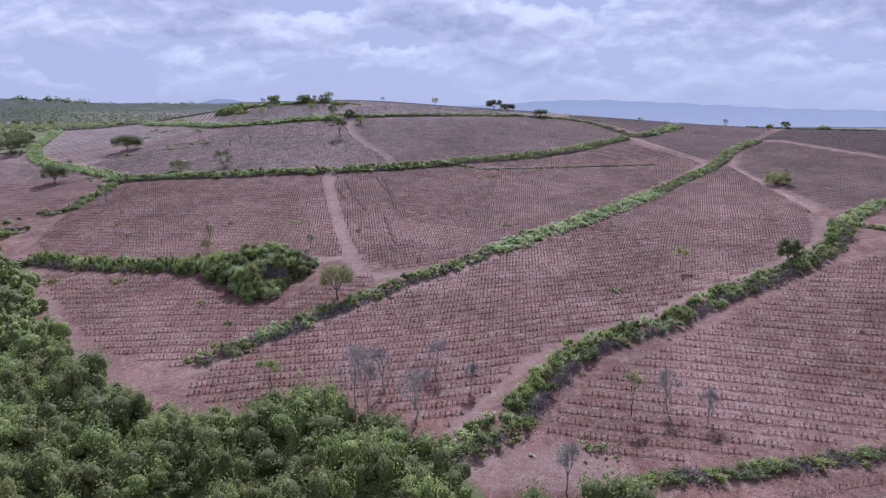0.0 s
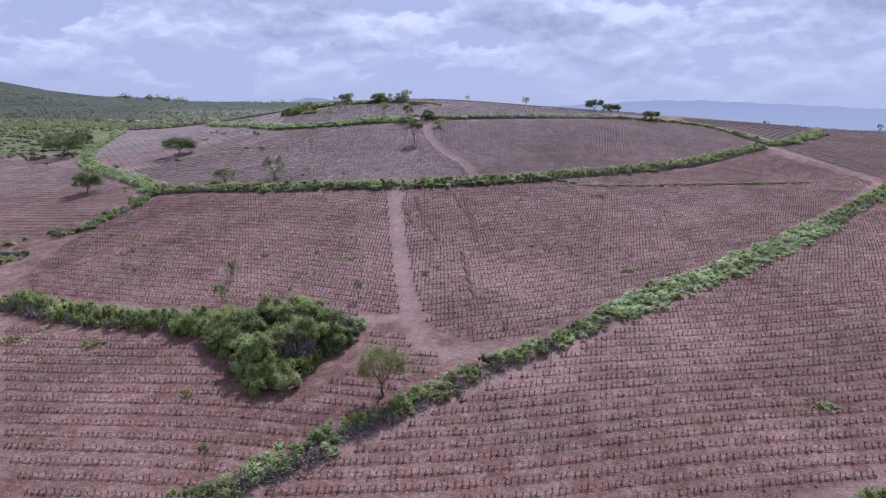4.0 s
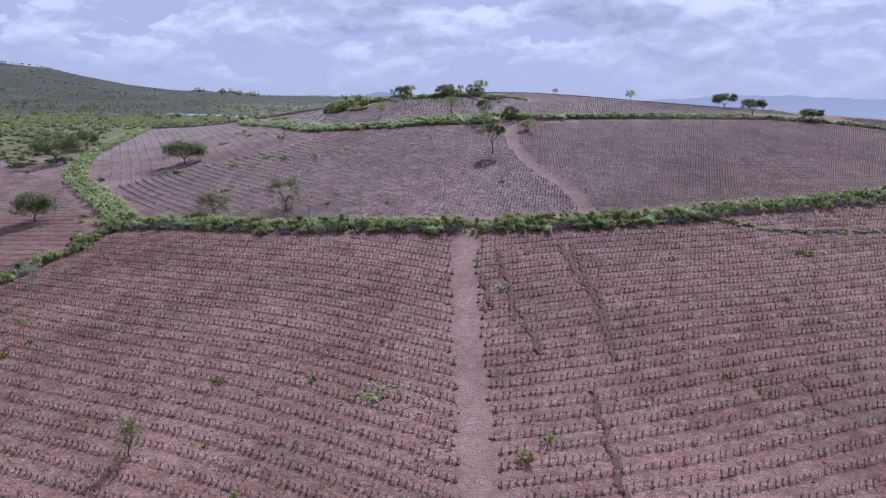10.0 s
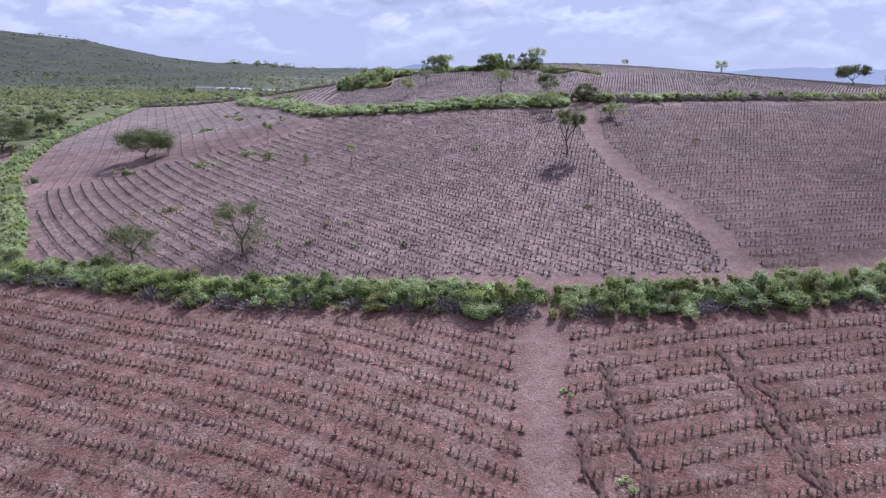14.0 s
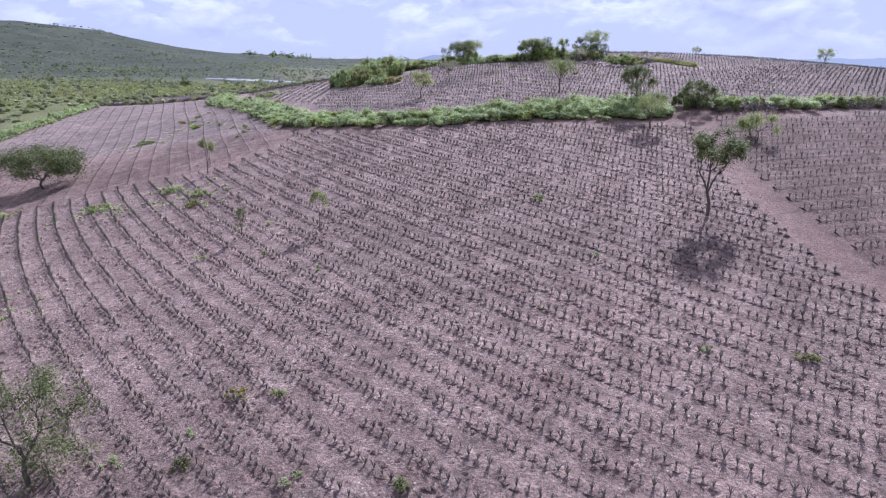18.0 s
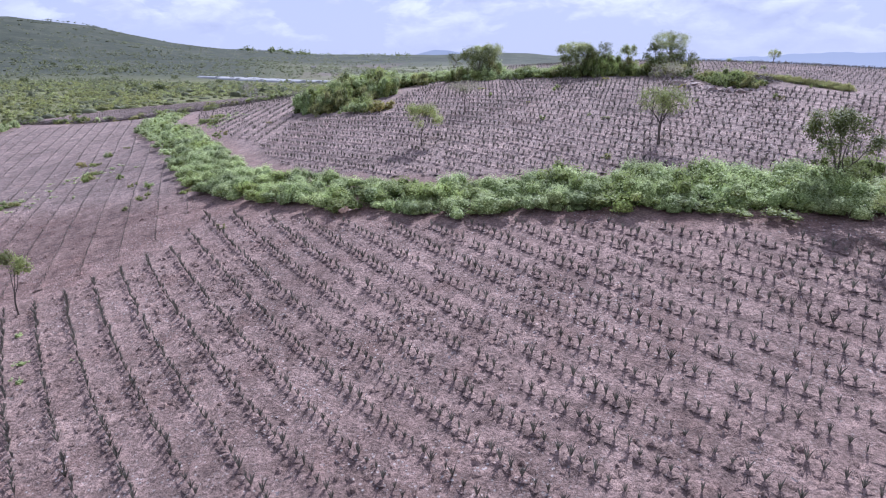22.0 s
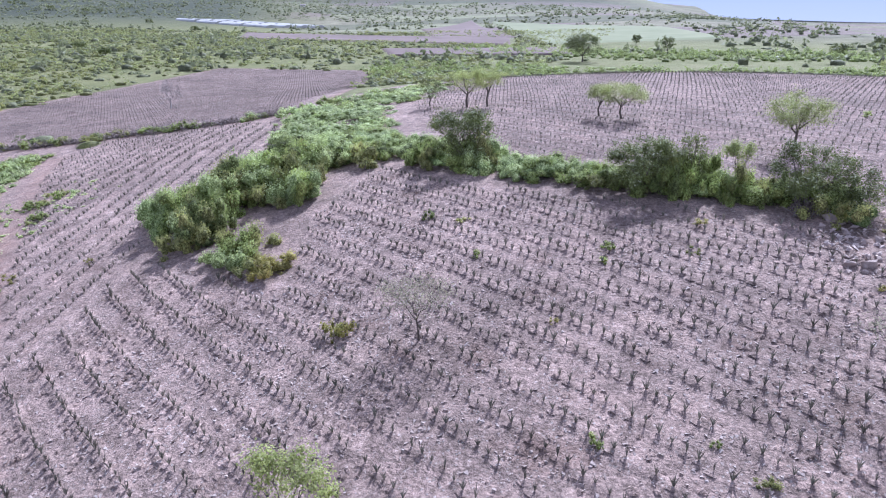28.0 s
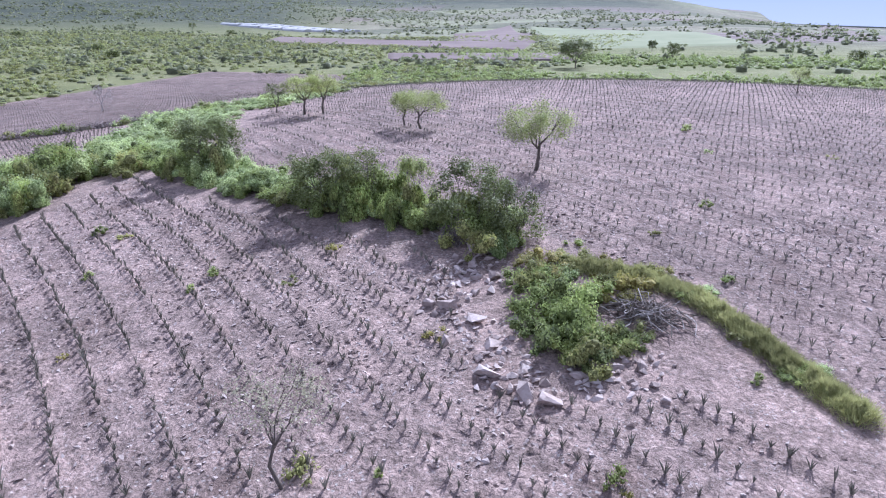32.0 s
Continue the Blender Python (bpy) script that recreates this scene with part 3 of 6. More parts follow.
FIELDS += [
    ("W", [(-38, 101), (-29, 112), (-20, 122), (-11, 132), (-2, 141.5), (7, 151), (16, 160), (39, 183), (73, 221), (112, 270), (109, 240), (102, 190), (87, 158), (74, 147), (63, 139.5), (49, 130.5), (37, 120.5), (26, 115.5), (14, 105.5), (7.5, 94.5), (1, 85), (-10, 92), (-20, 92), (-30, 91), (-38, 94)], ("bearing", 11), 2.5),
    ("R", [(13, 84), (18, 92), (24, 99), (41, 111), (55, 121), (80, 139), (100, 149), (150, 146), (150, 80), (56, 81), (32, 77), (20, 78)], ("bearing", -18), 2.7),
]
FIELDS += [
    ("S", [(29, 69), (60, 74), (62, 52), (24, 50)], ("bearing", 8), 2.7),
    ("C", [(-110, 248), (-97, 247), (-77, 244), (-62, 246), (-45, 248), (-18, 255), (-23, 271), (-32.5, 285), (-39, 302), (-43, 320), (-55, 319), (-66, 320), (-84, 320), (-93, 323), (-104, 326), (-102, 318), (-107, 309), (-121, 305), (-132, 298), (-148, 286), (-126, 264)], ("centre", 64, 493), 2.05),
]
FIELDS += [
    ("K", [(-107, 328), (-105, 319), (-109, 311), (-121, 307), (-132, 300), (-150, 289), (-170, 306), (-186, 325), (-198, 345), (-205, 366), (-213, 388), (-224, 411), (-200, 412), (-176, 412), (-173, 404), (-162, 384), (-142, 365), (-120, 344)], ("bearing", -52.5), 2.9),
    ("D", [(-14, 259), (6, 269), (38, 289), (70, 319), (88, 340), (86, 364), (74, 381), (54, 383), (37, 375), (15, 355), (-3, 341), (-25, 330), (-41, 324), (-39, 302), (-32.5, 285), (-23, 271), (-18, 258)], ("bearing", 22), 2.5),
]
FIELDS += [
    ("U", [(-113, 349), (-104, 340), (-97, 335.6), (-91, 332.6), (-80, 330.8), (-72, 330.4), (-50, 330.8), (-28, 338), (-5, 349), (15, 365), (40, 384), (30, 396), (0, 392), (-30, 372), (-40, 361), (-49, 364), (-53, 362), (-58, 361), (-63, 372), (-72, 375), (-84, 378), (-92, 381), (-101, 386), (-103, 373), (-98, 361), (-112, 366), (-116, 364)], ("bearing", -35), 2.1),
    ("X", [(-152, 390), (-128, 364), (-114, 351), (-116, 360), (-117, 366), (-121, 376), (-123, 392), (-127, 412), (-137, 418), (-150, 415.5), (-163, 414.5), (-163, 403)], ("bearing", 101), 2.5),
]
FIELDS += [
    ("P", [(-98, 397), (-88, 388), (-65, 381), (-57, 377), (-48, 373), (-40, 363), (-30, 374), (0, 394), (30, 398), (60, 420), (60, 480), (0, 552), (-60, 562), (-120, 522), (-122, 440), (-110, 420)], ("bearing", -36), 2.2),
    ("F", [(-230, 425), (-190, 421), (-162, 424), (-138, 428), (-150, 500), (-185, 578), (-250, 575), (-240, 505), (-235, 458)], ("bearing", 12), 2.6),
]
FIELDS += [
    ("E", [(-133, 256), (-158, 280), (-183, 304), (-235, 325), (-260, 280), (-220, 200), (-134, 196), (-124, 205), (-119, 220), (-119, 240)], ("bearing", -8), 2.8),
    ("G", [(96, 336), (106.5, 287), (109, 280), (128, 304), (148, 332), (190, 396), (146, 426), (130, 380), (110, 350)], ("bearing", 104), 3.4),
    ("Q", [(153, 334), (163, 334), (181, 276), (200, 250), (255, 290), (250, 356), (196, 394)], ("bearing", 100), 3.0),
]
FIELDS += [
    ("J", [(100, 350), (108, 356), (130, 390), (140, 426), (120, 440), (80, 440), (72, 392), (88, 384)], ("bearing", 60), 3.0),
    ("I", [(115, 268), (128, 296), (149, 329), (160, 328), (176, 272), (196, 244), (230, 200), (130, 197), (108, 187)], ("bearing", 118), 3.6),
]
TONE = {"G": 0.42, "I": 0.45, "Q": 0.2, "J": 0.3, "D": 0.58, "K": 0.88, "C": 0.96, "B": 0.95, "F": 0.6, "E": 0.8, "P": 0.85}  # each field's soil tone; G, I, Q, J have cloud shadow painted in
STONY = {"U": 0.85, "P": 0.85, "X": 0.85, "C": 0.6, "D": 0.22, "F": 0.42, "K": 0.22}
FARM = [(-45, 92), (-38, 88), (-20, 90), (-8, 84), (2, 76), (6, 66), (24, 50), (160, 50), (235, 195), (265, 290), (262, 352), (200, 402), (150, 436), (110, 450), (75, 452), (62, 425), (62, 482), (0, 555), (-60, 565), (-122, 525), (-132, 437), (-152, 500), (-186, 580), (-252, 577), (-242, 505), (-237, 457), (-236, 418), (-222, 392), (-213, 366), (-205, 345), (-240, 328), (-265, 280), (-222, 197), (-134, 192), (-112, 168), (-98, 158), (-75, 122)]


# ---- the ground: one sheet to the horizon ----


def spread(lo, hi, step, reach, grow=1.07):
    mid = np.arange(lo, hi + step, step)
    tail, d, s = [], 0.0, step
    while d < reach:
        s *= grow
        d += s
        tail.append(d)
    return np.concatenate([lo - np.array(tail)[::-1], mid, mid[-1] + np.array(tail)])


def near_hedge(x, y, extra):
    near = np.zeros(x.shape, bool)
    for line, width, _, _ in HEDGES:
        near |= line_distance(line, x, y) < width / 2 + extra
    for cx, cy, r, _, _ in CLUMPS:
        near |= np.hypot(x - cx, y - cy) < r * 0.85 + extra
    return near


def near_track(x, y, extra):
    near = np.zeros(x.shape, bool)
    for line, width in TRACKS:
        near |= line_distance(line, x, y) < width / 2 + extra
    return near


GRID = {}


def build_ground():
    xs, ys = spread(-262, 150, 1.7, 4700), spread(42, 590, 1.7, 4700)
    gx, gy = np.meshgrid(xs, ys)
    z = ground_height(gx, gy)
    z += 0.035 * smooth_noise(gx, gy, 7.0, 21) + 0.03 * smooth_noise(gx, gy, 3.1, 22)
    n, m = gx.shape
    field = np.zeros(gx.shape)
    stony = np.zeros(gx.shape)
    tone = np.ones(gx.shape)
    for name, outline, _, _ in FIELDS:
        core = inside(outline, gx, gy)
        field[core] = 1
        tone[core] = TONE.get(name, 1.0)
        if name in STONY:
            stony[core] = STONY[name]
    field = np.maximum(field, np.where(inside(FARM, gx, gy), 0.97, 0))
    for line, width, _, _ in HEDGES:
        d = line_distance(line, gx, gy)
        field = np.where(d < width * 0.4, 0.35, field)
    track = np.zeros(gx.shape)
    for line, width in TRACKS:
        track = np.maximum(track, np.clip((width / 2 + 0.7 - line_distance(line, gx, gy)) / 1.0, 0, 1))
    field = np.maximum(field, track)
    stony = np.maximum(stony, (np.clip(0.42 * (gy - 250) / 20, 0, 0.42) + np.clip(0.43 * (gy - 328) / 8, 0, 0.43)) * np.clip((30 - gx) / 50, 0, 1)) * field
    for _ in range(2):
        for arr in (field, stony, tone):
            arr[1:-1, 1:-1] = (arr[1:-1, 1:-1] * 2 + arr[:-2, 1:-1] + arr[2:, 1:-1] + arr[1:-1, :-2] + arr[1:-1, 2:]) / 6
    az = np.degrees(np.arctan2(-(gx + 50), gy - 240))
    wild = np.maximum(np.clip(1 - (np.hypot(gx + 150, gy - 330) - 460) / 120, 0, 1), np.clip((az - 26) / 5, 0, 1))
    stony = np.maximum(stony, np.clip((az - 27) / 6, 0, 1) * np.clip((np.hypot(gx + 50, gy - 240) - 900) / 500, 0, 1))
    stony = np.maximum(stony, np.clip((np.hypot(gx + 50, gy - 240) - 1700) / 400, 0, 1) * np.clip((az - 1) / 6, 0.0, 1))
    wild = np.where(field > 0.5, tone, wild)
    z -= 0.12 * track
    GRID.update(xs=xs, ys=ys, z=z)
    me = bpy.data.meshes.new("ground")
    co = np.stack([gx.ravel(), gy.ravel(), z.ravel()], 1)
    i = np.arange(n * m).reshape(n, m)
    quads = np.stack([i[:-1, :-1], i[:-1, 1:], i[1:, 1:], i[1:, :-1]], -1).reshape(-1, 4)
    fill_mesh(me, co, quads)
    at = me.attributes.new("cover", "FLOAT_COLOR", "POINT")
    at.data.foreach_set("color", np.stack([field.ravel(), track.ravel(), stony.ravel(), wild.ravel()], 1).astype(np.float32).ravel())
    me.polygons.foreach_set("use_smooth", np.ones(len(quads), bool))
    me.materials.append(SOIL)
    tagged(new("ground", me), "reddish brown stony soil of terraced hillside fields with tracks and scrub grass", "ground", kind="structure")


def fill_mesh(me, co, faces):
    """Vertices and equal-sided faces straight into a mesh."""
    co, faces = np.asarray(co, np.float32), np.asarray(faces, np.int32)
    k = faces.shape[1]
    me.vertices.add(len(co))
    me.vertices.foreach_set("co", co.ravel())
    me.loops.add(faces.size)
    me.loops.foreach_set("vertex_index", faces.ravel())
    me.polygons.add(len(faces))
    me.polygons.foreach_set("loop_start", np.arange(len(faces), dtype=np.int32) * k)
    me.update(calc_edges=True)


def mesh_of(name, co, faces, material):
    me = bpy.data.meshes.new(name)
    fill_mesh(me, co, faces)
    me.materials.append(material)
    if material is ROCK:
        me.polygons.foreach_set("use_smooth", np.zeros(len(me.polygons), bool))
    return me


build_ground()

# ---- plants: shared shapes ----


def unit(v):
    return v / np.maximum(np.linalg.norm(v, axis=-1, keepdims=True), 1e-9)


def leaf_cards(centre, normal, size, r):
    """Small folded leaves: for each centre a kite of two triangles, as (vertices, triangles)."""
    n = len(centre)
    normal = unit(0.7 * normal + r.normal(0, 0.6, (n, 3)) + np.array([0, 0.15, 0.7]))
    side = unit(np.cross(normal, r.normal(0, 1, (n, 3))))
    along = np.cross(side, normal)
    s = size[:, None] * r.uniform(0.65, 1.3, (n, 1))
    a, b = centre - along * s * 0.55, centre + along * s * 0.55
    fold = normal * s * 0.13
    c, d = centre + side * s * 0.34 - fold, centre - side * s * 0.34 - fold
    co = np.stack([a, c, b, d], 1).reshape(-1, 3)
    i = np.arange(n)[:, None] * 4
    return co, np.concatenate([i + [[0, 1, 2]], i + [[0, 2, 3]]])


def lump_points(lumps, n, r, tight=False):
    """Points on the upper and outer sides of a heap of balls, with their normals."""
    w = lumps[:, 3] ** 2
    k = r.choice(len(lumps), n, p=w / w.sum())
    d = unit(r.normal(0, 1, (n, 3)))
    d[:, 2] = np.where(d[:, 2] < -0.25, -d[:, 2], d[:, 2])
    if tight:
        return lumps[k, :3] + d * lumps[k, 3:4] * r.uniform(0.7, 1.1, (n, 1)) * r.choice((1.0, 1.0, 1.0, 1.2), (n, 1)), d
    return lumps[k, :3] + d * lumps[k, 3:4] * r.uniform(0.55, 1.0, (n, 1)) ** 0.6 * r.choice((0.9, 1.0, 1.1, 1.32), (n, 1)), d


BALLS = {}


def ball(centre, radius, squash=1.0, detail=1, r=None):
    """A lumpy dome without its underside."""
    if detail not in BALLS:
        bm = bmesh.new()
        bmesh.ops.create_icosphere(bm, subdivisions=detail, radius=1.0)
        bmesh.ops.delete(bm, geom=[f for f in bm.faces if f.calc_center_median().z < -0.45], context="FACES")
        bm.verts.index_update()
        BALLS[detail] = np.array([v.co[:] for v in bm.verts]), np.array([[v.index for v in f.verts] for f in bm.faces])
        bm.free()
    co, tri = BALLS[detail]
    wob = 1.0 if r is None else r.uniform(0.75, 1.15, (len(co), 1))
    return co * wob * radius * np.array([1, 1, squash]) + centre, tri


def join(parts):
    cos, tris, o = [], [], 0
    for co, tri in parts:
        cos.append(co)
        tris.append(tri + o)
        o += len(co)
    return np.concatenate(cos), np.concatenate(tris)


def bush_shape(seed, leaves, leaf, lumps=9, flat=1.0, detail=1, big=1.0, tight=False):
    """A bush of about one metre radius and height: a heap of leafy lumps, small leaves standing off them."""
    r = np.random.default_rng(seed)
    ang, rad = r.uniform(0, 6.28, lumps), np.sqrt(r.uniform(0.0, 0.7, lumps))
    size = r.uniform(0.2, 0.42, lumps) * big
    l = np.stack([np.cos(ang) * rad, np.sin(ang) * rad, (r.uniform(0.2, 0.8, lumps) - rad * 0.3) * flat, size], 1)
    p, d = lump_points(l, leaves, r, tight)
    p[:, 2] = np.maximum(p[:, 2], 0.02)
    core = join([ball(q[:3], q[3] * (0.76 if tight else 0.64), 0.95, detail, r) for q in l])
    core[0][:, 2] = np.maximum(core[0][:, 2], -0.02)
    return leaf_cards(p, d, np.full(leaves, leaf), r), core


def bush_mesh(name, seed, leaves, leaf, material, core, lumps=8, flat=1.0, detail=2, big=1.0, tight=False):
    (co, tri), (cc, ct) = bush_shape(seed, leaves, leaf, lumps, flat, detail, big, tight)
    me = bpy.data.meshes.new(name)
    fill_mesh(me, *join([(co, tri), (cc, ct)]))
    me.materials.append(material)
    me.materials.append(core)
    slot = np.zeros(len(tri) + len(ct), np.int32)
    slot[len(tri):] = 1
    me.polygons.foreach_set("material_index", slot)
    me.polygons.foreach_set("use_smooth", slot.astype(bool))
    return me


def limb(points, radii, sides=6):
    """A tapered, bent tube along points."""
    p, cos, tris = np.array(points, float), [], []
    n = len(p)
    for k in range(n):
        d = unit(p[min(k + 1, n - 1)] - p[max(k - 1, 0)])
        e = unit(np.cross(d, (0.3, 0.9, 0.1)))
        g = np.cross(d, e)
        a = np.arange(sides) / sides * 6.2832
        cos.append(p[k] + radii[k] * (np.cos(a)[:, None] * e + np.sin(a)[:, None] * g))
    for k in range(n - 1):
        for s in range(sides):
            a, b, c, d = k * sides + s, k * sides + (s + 1) % sides, (k + 1) * sides + (s + 1) % sides, (k + 1) * sides + s
            tris += [(a, b, c), (a, c, d)]
    return np.concatenate(cos), np.array(tris)


def twig_mesh(seed):
    """A dry leafless tangle about one metre in radius and height."""
    r = np.random.default_rng(seed)
    out = []
    for k in range(46):
        a, b = r.uniform(0, 6.28), r.uniform(0.1, 1.35)
        d = np.array([math.cos(a) * math.sin(b), math.sin(a) * math.sin(b), math.cos(b)])
        s = np.array([r.normal(0, 0.3), r.normal(0, 0.3), 0.0])
        e = s + d * r.uniform(0.5, 1.0)
        out.append(limb([s, (s + e) / 2 + r.normal(0, 0.1, 3), e + r.normal(0, 0.08, 3)], [0.03, 0.02, 0.008], 3))
    dead = r.normal(0, 0.42, (110, 3)) * np.array([1, 1, 0.45]) + np.array([0, 0, 0.25])
    mass = [leaf_cards(dead, r.normal(0, 1, (110, 3)), np.full(110, 0.15), r)]
    count = sum(len(t) for _, t in out)
    co, tri = join(out + mass)
    co[:, 2] = np.abs(co[:, 2])
    me = mesh_of("dry_shrub", co, tri, TWIG)
    me.materials.append(DRY_MASS)
    me.polygons.foreach_set("material_index", (np.arange(len(tri)) >= count).astype(np.int32))
    return me


BUSHES = {
    "twig": [twig_mesh(s) for s in (1, 2, 3)],
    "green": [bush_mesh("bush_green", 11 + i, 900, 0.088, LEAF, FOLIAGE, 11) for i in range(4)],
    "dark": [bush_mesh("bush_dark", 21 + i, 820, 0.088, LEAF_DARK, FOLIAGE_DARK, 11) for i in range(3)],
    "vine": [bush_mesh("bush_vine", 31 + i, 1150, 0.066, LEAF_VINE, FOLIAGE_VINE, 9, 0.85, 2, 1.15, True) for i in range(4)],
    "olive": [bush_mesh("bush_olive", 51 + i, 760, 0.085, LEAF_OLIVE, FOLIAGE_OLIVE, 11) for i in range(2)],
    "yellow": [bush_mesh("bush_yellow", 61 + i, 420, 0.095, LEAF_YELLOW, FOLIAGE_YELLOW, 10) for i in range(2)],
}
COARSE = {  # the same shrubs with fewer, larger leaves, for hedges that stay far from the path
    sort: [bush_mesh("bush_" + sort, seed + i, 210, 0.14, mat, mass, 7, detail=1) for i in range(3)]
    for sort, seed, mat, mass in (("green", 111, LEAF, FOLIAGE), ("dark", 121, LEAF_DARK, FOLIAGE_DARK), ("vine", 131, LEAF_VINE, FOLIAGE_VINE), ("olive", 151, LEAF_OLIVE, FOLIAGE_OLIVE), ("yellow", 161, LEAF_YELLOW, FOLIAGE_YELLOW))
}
BLENDS = {
    "mixed": ("green", "green", "dark", "olive", "green", "olive", "vine", "green", "vine", "dark"),
    "dry": ("twig", "twig", "twig", "dark", "twig", "olive"),
    "vine": ("vine", "vine", "vine", "vine", "green"),
    "dark": ("dark", "dark", "green", "olive", "twig"),
    "bright": ("green", "vine", "green", "olive", "green"),
    "yellow": ("yellow", "olive", "yellow"),
}
r_bush = random.Random(5)


def put_bush(kind, parent, x, y, radius, height, name="bush", lift=0.0):
    sort = r_bush.choice(BLENDS[kind])
    near = (240 < y < 262 and -118 < x < 12 or 322 < y < 400 and -126 < x < -18 or 128 < y < 160 and -66 < x < -26) and name == "bush" and sort != "twig"
    ob = new("dry_shrub" if sort == "twig" else name, r_bush.choice(BUSHES[sort] if near or sort == "twig" else COARSE[sort]))
    ob.parent = parent
    sx = radius * r_bush.uniform(0.85, 1.2)
    ob.matrix_basis = pose(x, y, gz(x, y) + lift - 0.06 * height - parent.location.z, 0, 0, r_bush.uniform(0, 360)) @ Matrix.Diagonal((sx, radius * r_bush.uniform(0.85, 1.2), height * r_bush.uniform(0.85, 1.12), 1))
    ob.matrix_basis.translation.x -= parent.location.x
    ob.matrix_basis.translation.y -= parent.location.y
    return ob


def empty_at(name, x, y):
    ob = new(name)
    ob.location = (x, y, gz(x, y))
    return ob


HEDGE_WORDS = {
    "mixed": "uneven green hedge of mixed shrubs and dry twigs between fields",
    "vine": "bright green hedge smothered in leafy creepers between fields",
    "dark": "low dark hedge of dry shrubs along a field edge",
}


def build_hedge(line, width, height, kind):
    hedge = empty_at("hedge", *line[0])
    for (x0, y0), (x1, y1) in zip(line[:-1], line[1:]):
        length = math.hypot(x1 - x0, y1 - y0)
        nx, ny = -(y1 - y0) / length, (x1 - x0) / length
        lanes = max(1, round(width / 2.1))
        n = max(1, round(length / (1.0 if lanes == 1 else 1.55)))
        for k in range(n):
            for lane in range(lanes):
                s = (k + r_bush.uniform(0.1, 0.9)) / n
                o = 0 if lanes == 1 else (lane / (lanes - 1) - 0.5) * (width - 1.7)
                o += r_bush.uniform(-0.35, 0.35)
                h = height * 0.92 * r_bush.choice((0.65, 0.8, 0.9, 1.0, 1.15)) * (0.85 if lanes > 2 and lane in (0, lanes - 1) else 1.0)
                sort = "dry" if kind == "mixed" and lane == 0 and r_bush.random() < 0.75 else kind
                put_bush(sort, hedge, x0 + (x1 - x0) * s + nx * o, y0 + (y1 - y0) * s + ny * o, r_bush.uniform(1.3, 2.3) * (0.7 if width < 2.5 else 1.0), h * (0.85 if sort == "dry" else 1.0))
    tagged(hedge, HEDGE_WORDS[kind], "hedge", "field hedges", kind="structure")


def build_clump(x, y, radius, height, kind):
    words = {"mixed": "thick heap of dark and light green shrubs", "dark": "dense dark green thicket of shrubs", "vine": "mound of bright green creeper over shrubs", "bright": "fresh green leafy shrubs in a thick mound", "yellow": "yellowish dry shrub beside green bushes"}
    thicket = empty_at("thicket", x, y)
    n = max(5, round(radius * radius * 0.6))
    for k in range(n):
        a, d = k * 2.4, radius * math.sqrt((k + 0.3) / n) * 0.8
        h = height * (1 - 0.4 * (d / radius) ** 2) * r_bush.uniform(0.85, 1.1)
        wide = max(0.75, radius * (0.48 if radius > 3 else 0.6))
        put_bush(kind, thicket, x + d * math.cos(a), y + d * math.sin(a), wide, min(h, 3.4))
        if h > 3.4:
            put_bush(kind, thicket, x + 0.85 * d * math.cos(a), y + 0.85 * d * math.sin(a), wide * 1.1, 2.8, lift=h - 2.9)
    tagged(thicket, words[kind] + " among the fields", "shrubs", "thickets")


for row in HEDGES:
    build_hedge(*row)
for row in CLUMPS:
    build_clump(*row)

# ---- agave rows ----


def agave_shapes(leaves, seed, tips=1.0, wide=0.042, lean=0.5):
    """One agave, about 0.75 m high: stiff pointed leaves standing out and bending from the heart."""
    r = np.random.default_rng(seed)
    cos, tris = [], []
    for k in range(leaves):
        a, tilt = k * 2.4 + r.uniform(-0.3, 0.3), r.uniform(0.05, lean)
        out = np.array([math.cos(a), math.sin(a), 0.0])
        side = np.array([-math.sin(a), math.cos(a), 0.0])
        ln = r.uniform(0.45, 0.78) * tips
        base = np.array([0, 0, -0.03])
        mid = (out * math.sin(tilt * 0.7) + np.array([0, 0, math.cos(tilt * 0.7)])) * ln * 0.45
        tip = (out * math.sin(tilt * 1.25) + np.array([0, 0, math.cos(tilt * 1.25)])) * ln
        cos.append(np.array([base, mid + side * wide, tip, mid - side * wide]))
        tris.append(np.array([[0, 1, 2], [0, 2, 3]]) + 4 * k)
    return np.concatenate(cos), np.concatenate(tris)


def cover_of(name, x, y):
    """The soil's cover values of a field, as the ground sheet has them."""
    stony = np.maximum(STONY.get(name, 0.0), (np.clip(0.42 * (y - 250) / 20, 0, 0.42) + np.clip(0.43 * (y - 328) / 8, 0, 0.43)) * np.clip((30 - x) / 50, 0, 1))
    one = np.ones_like(y)
    return np.stack([one, 0 * one, stony, TONE.get(name, 1.0) * one], -1)


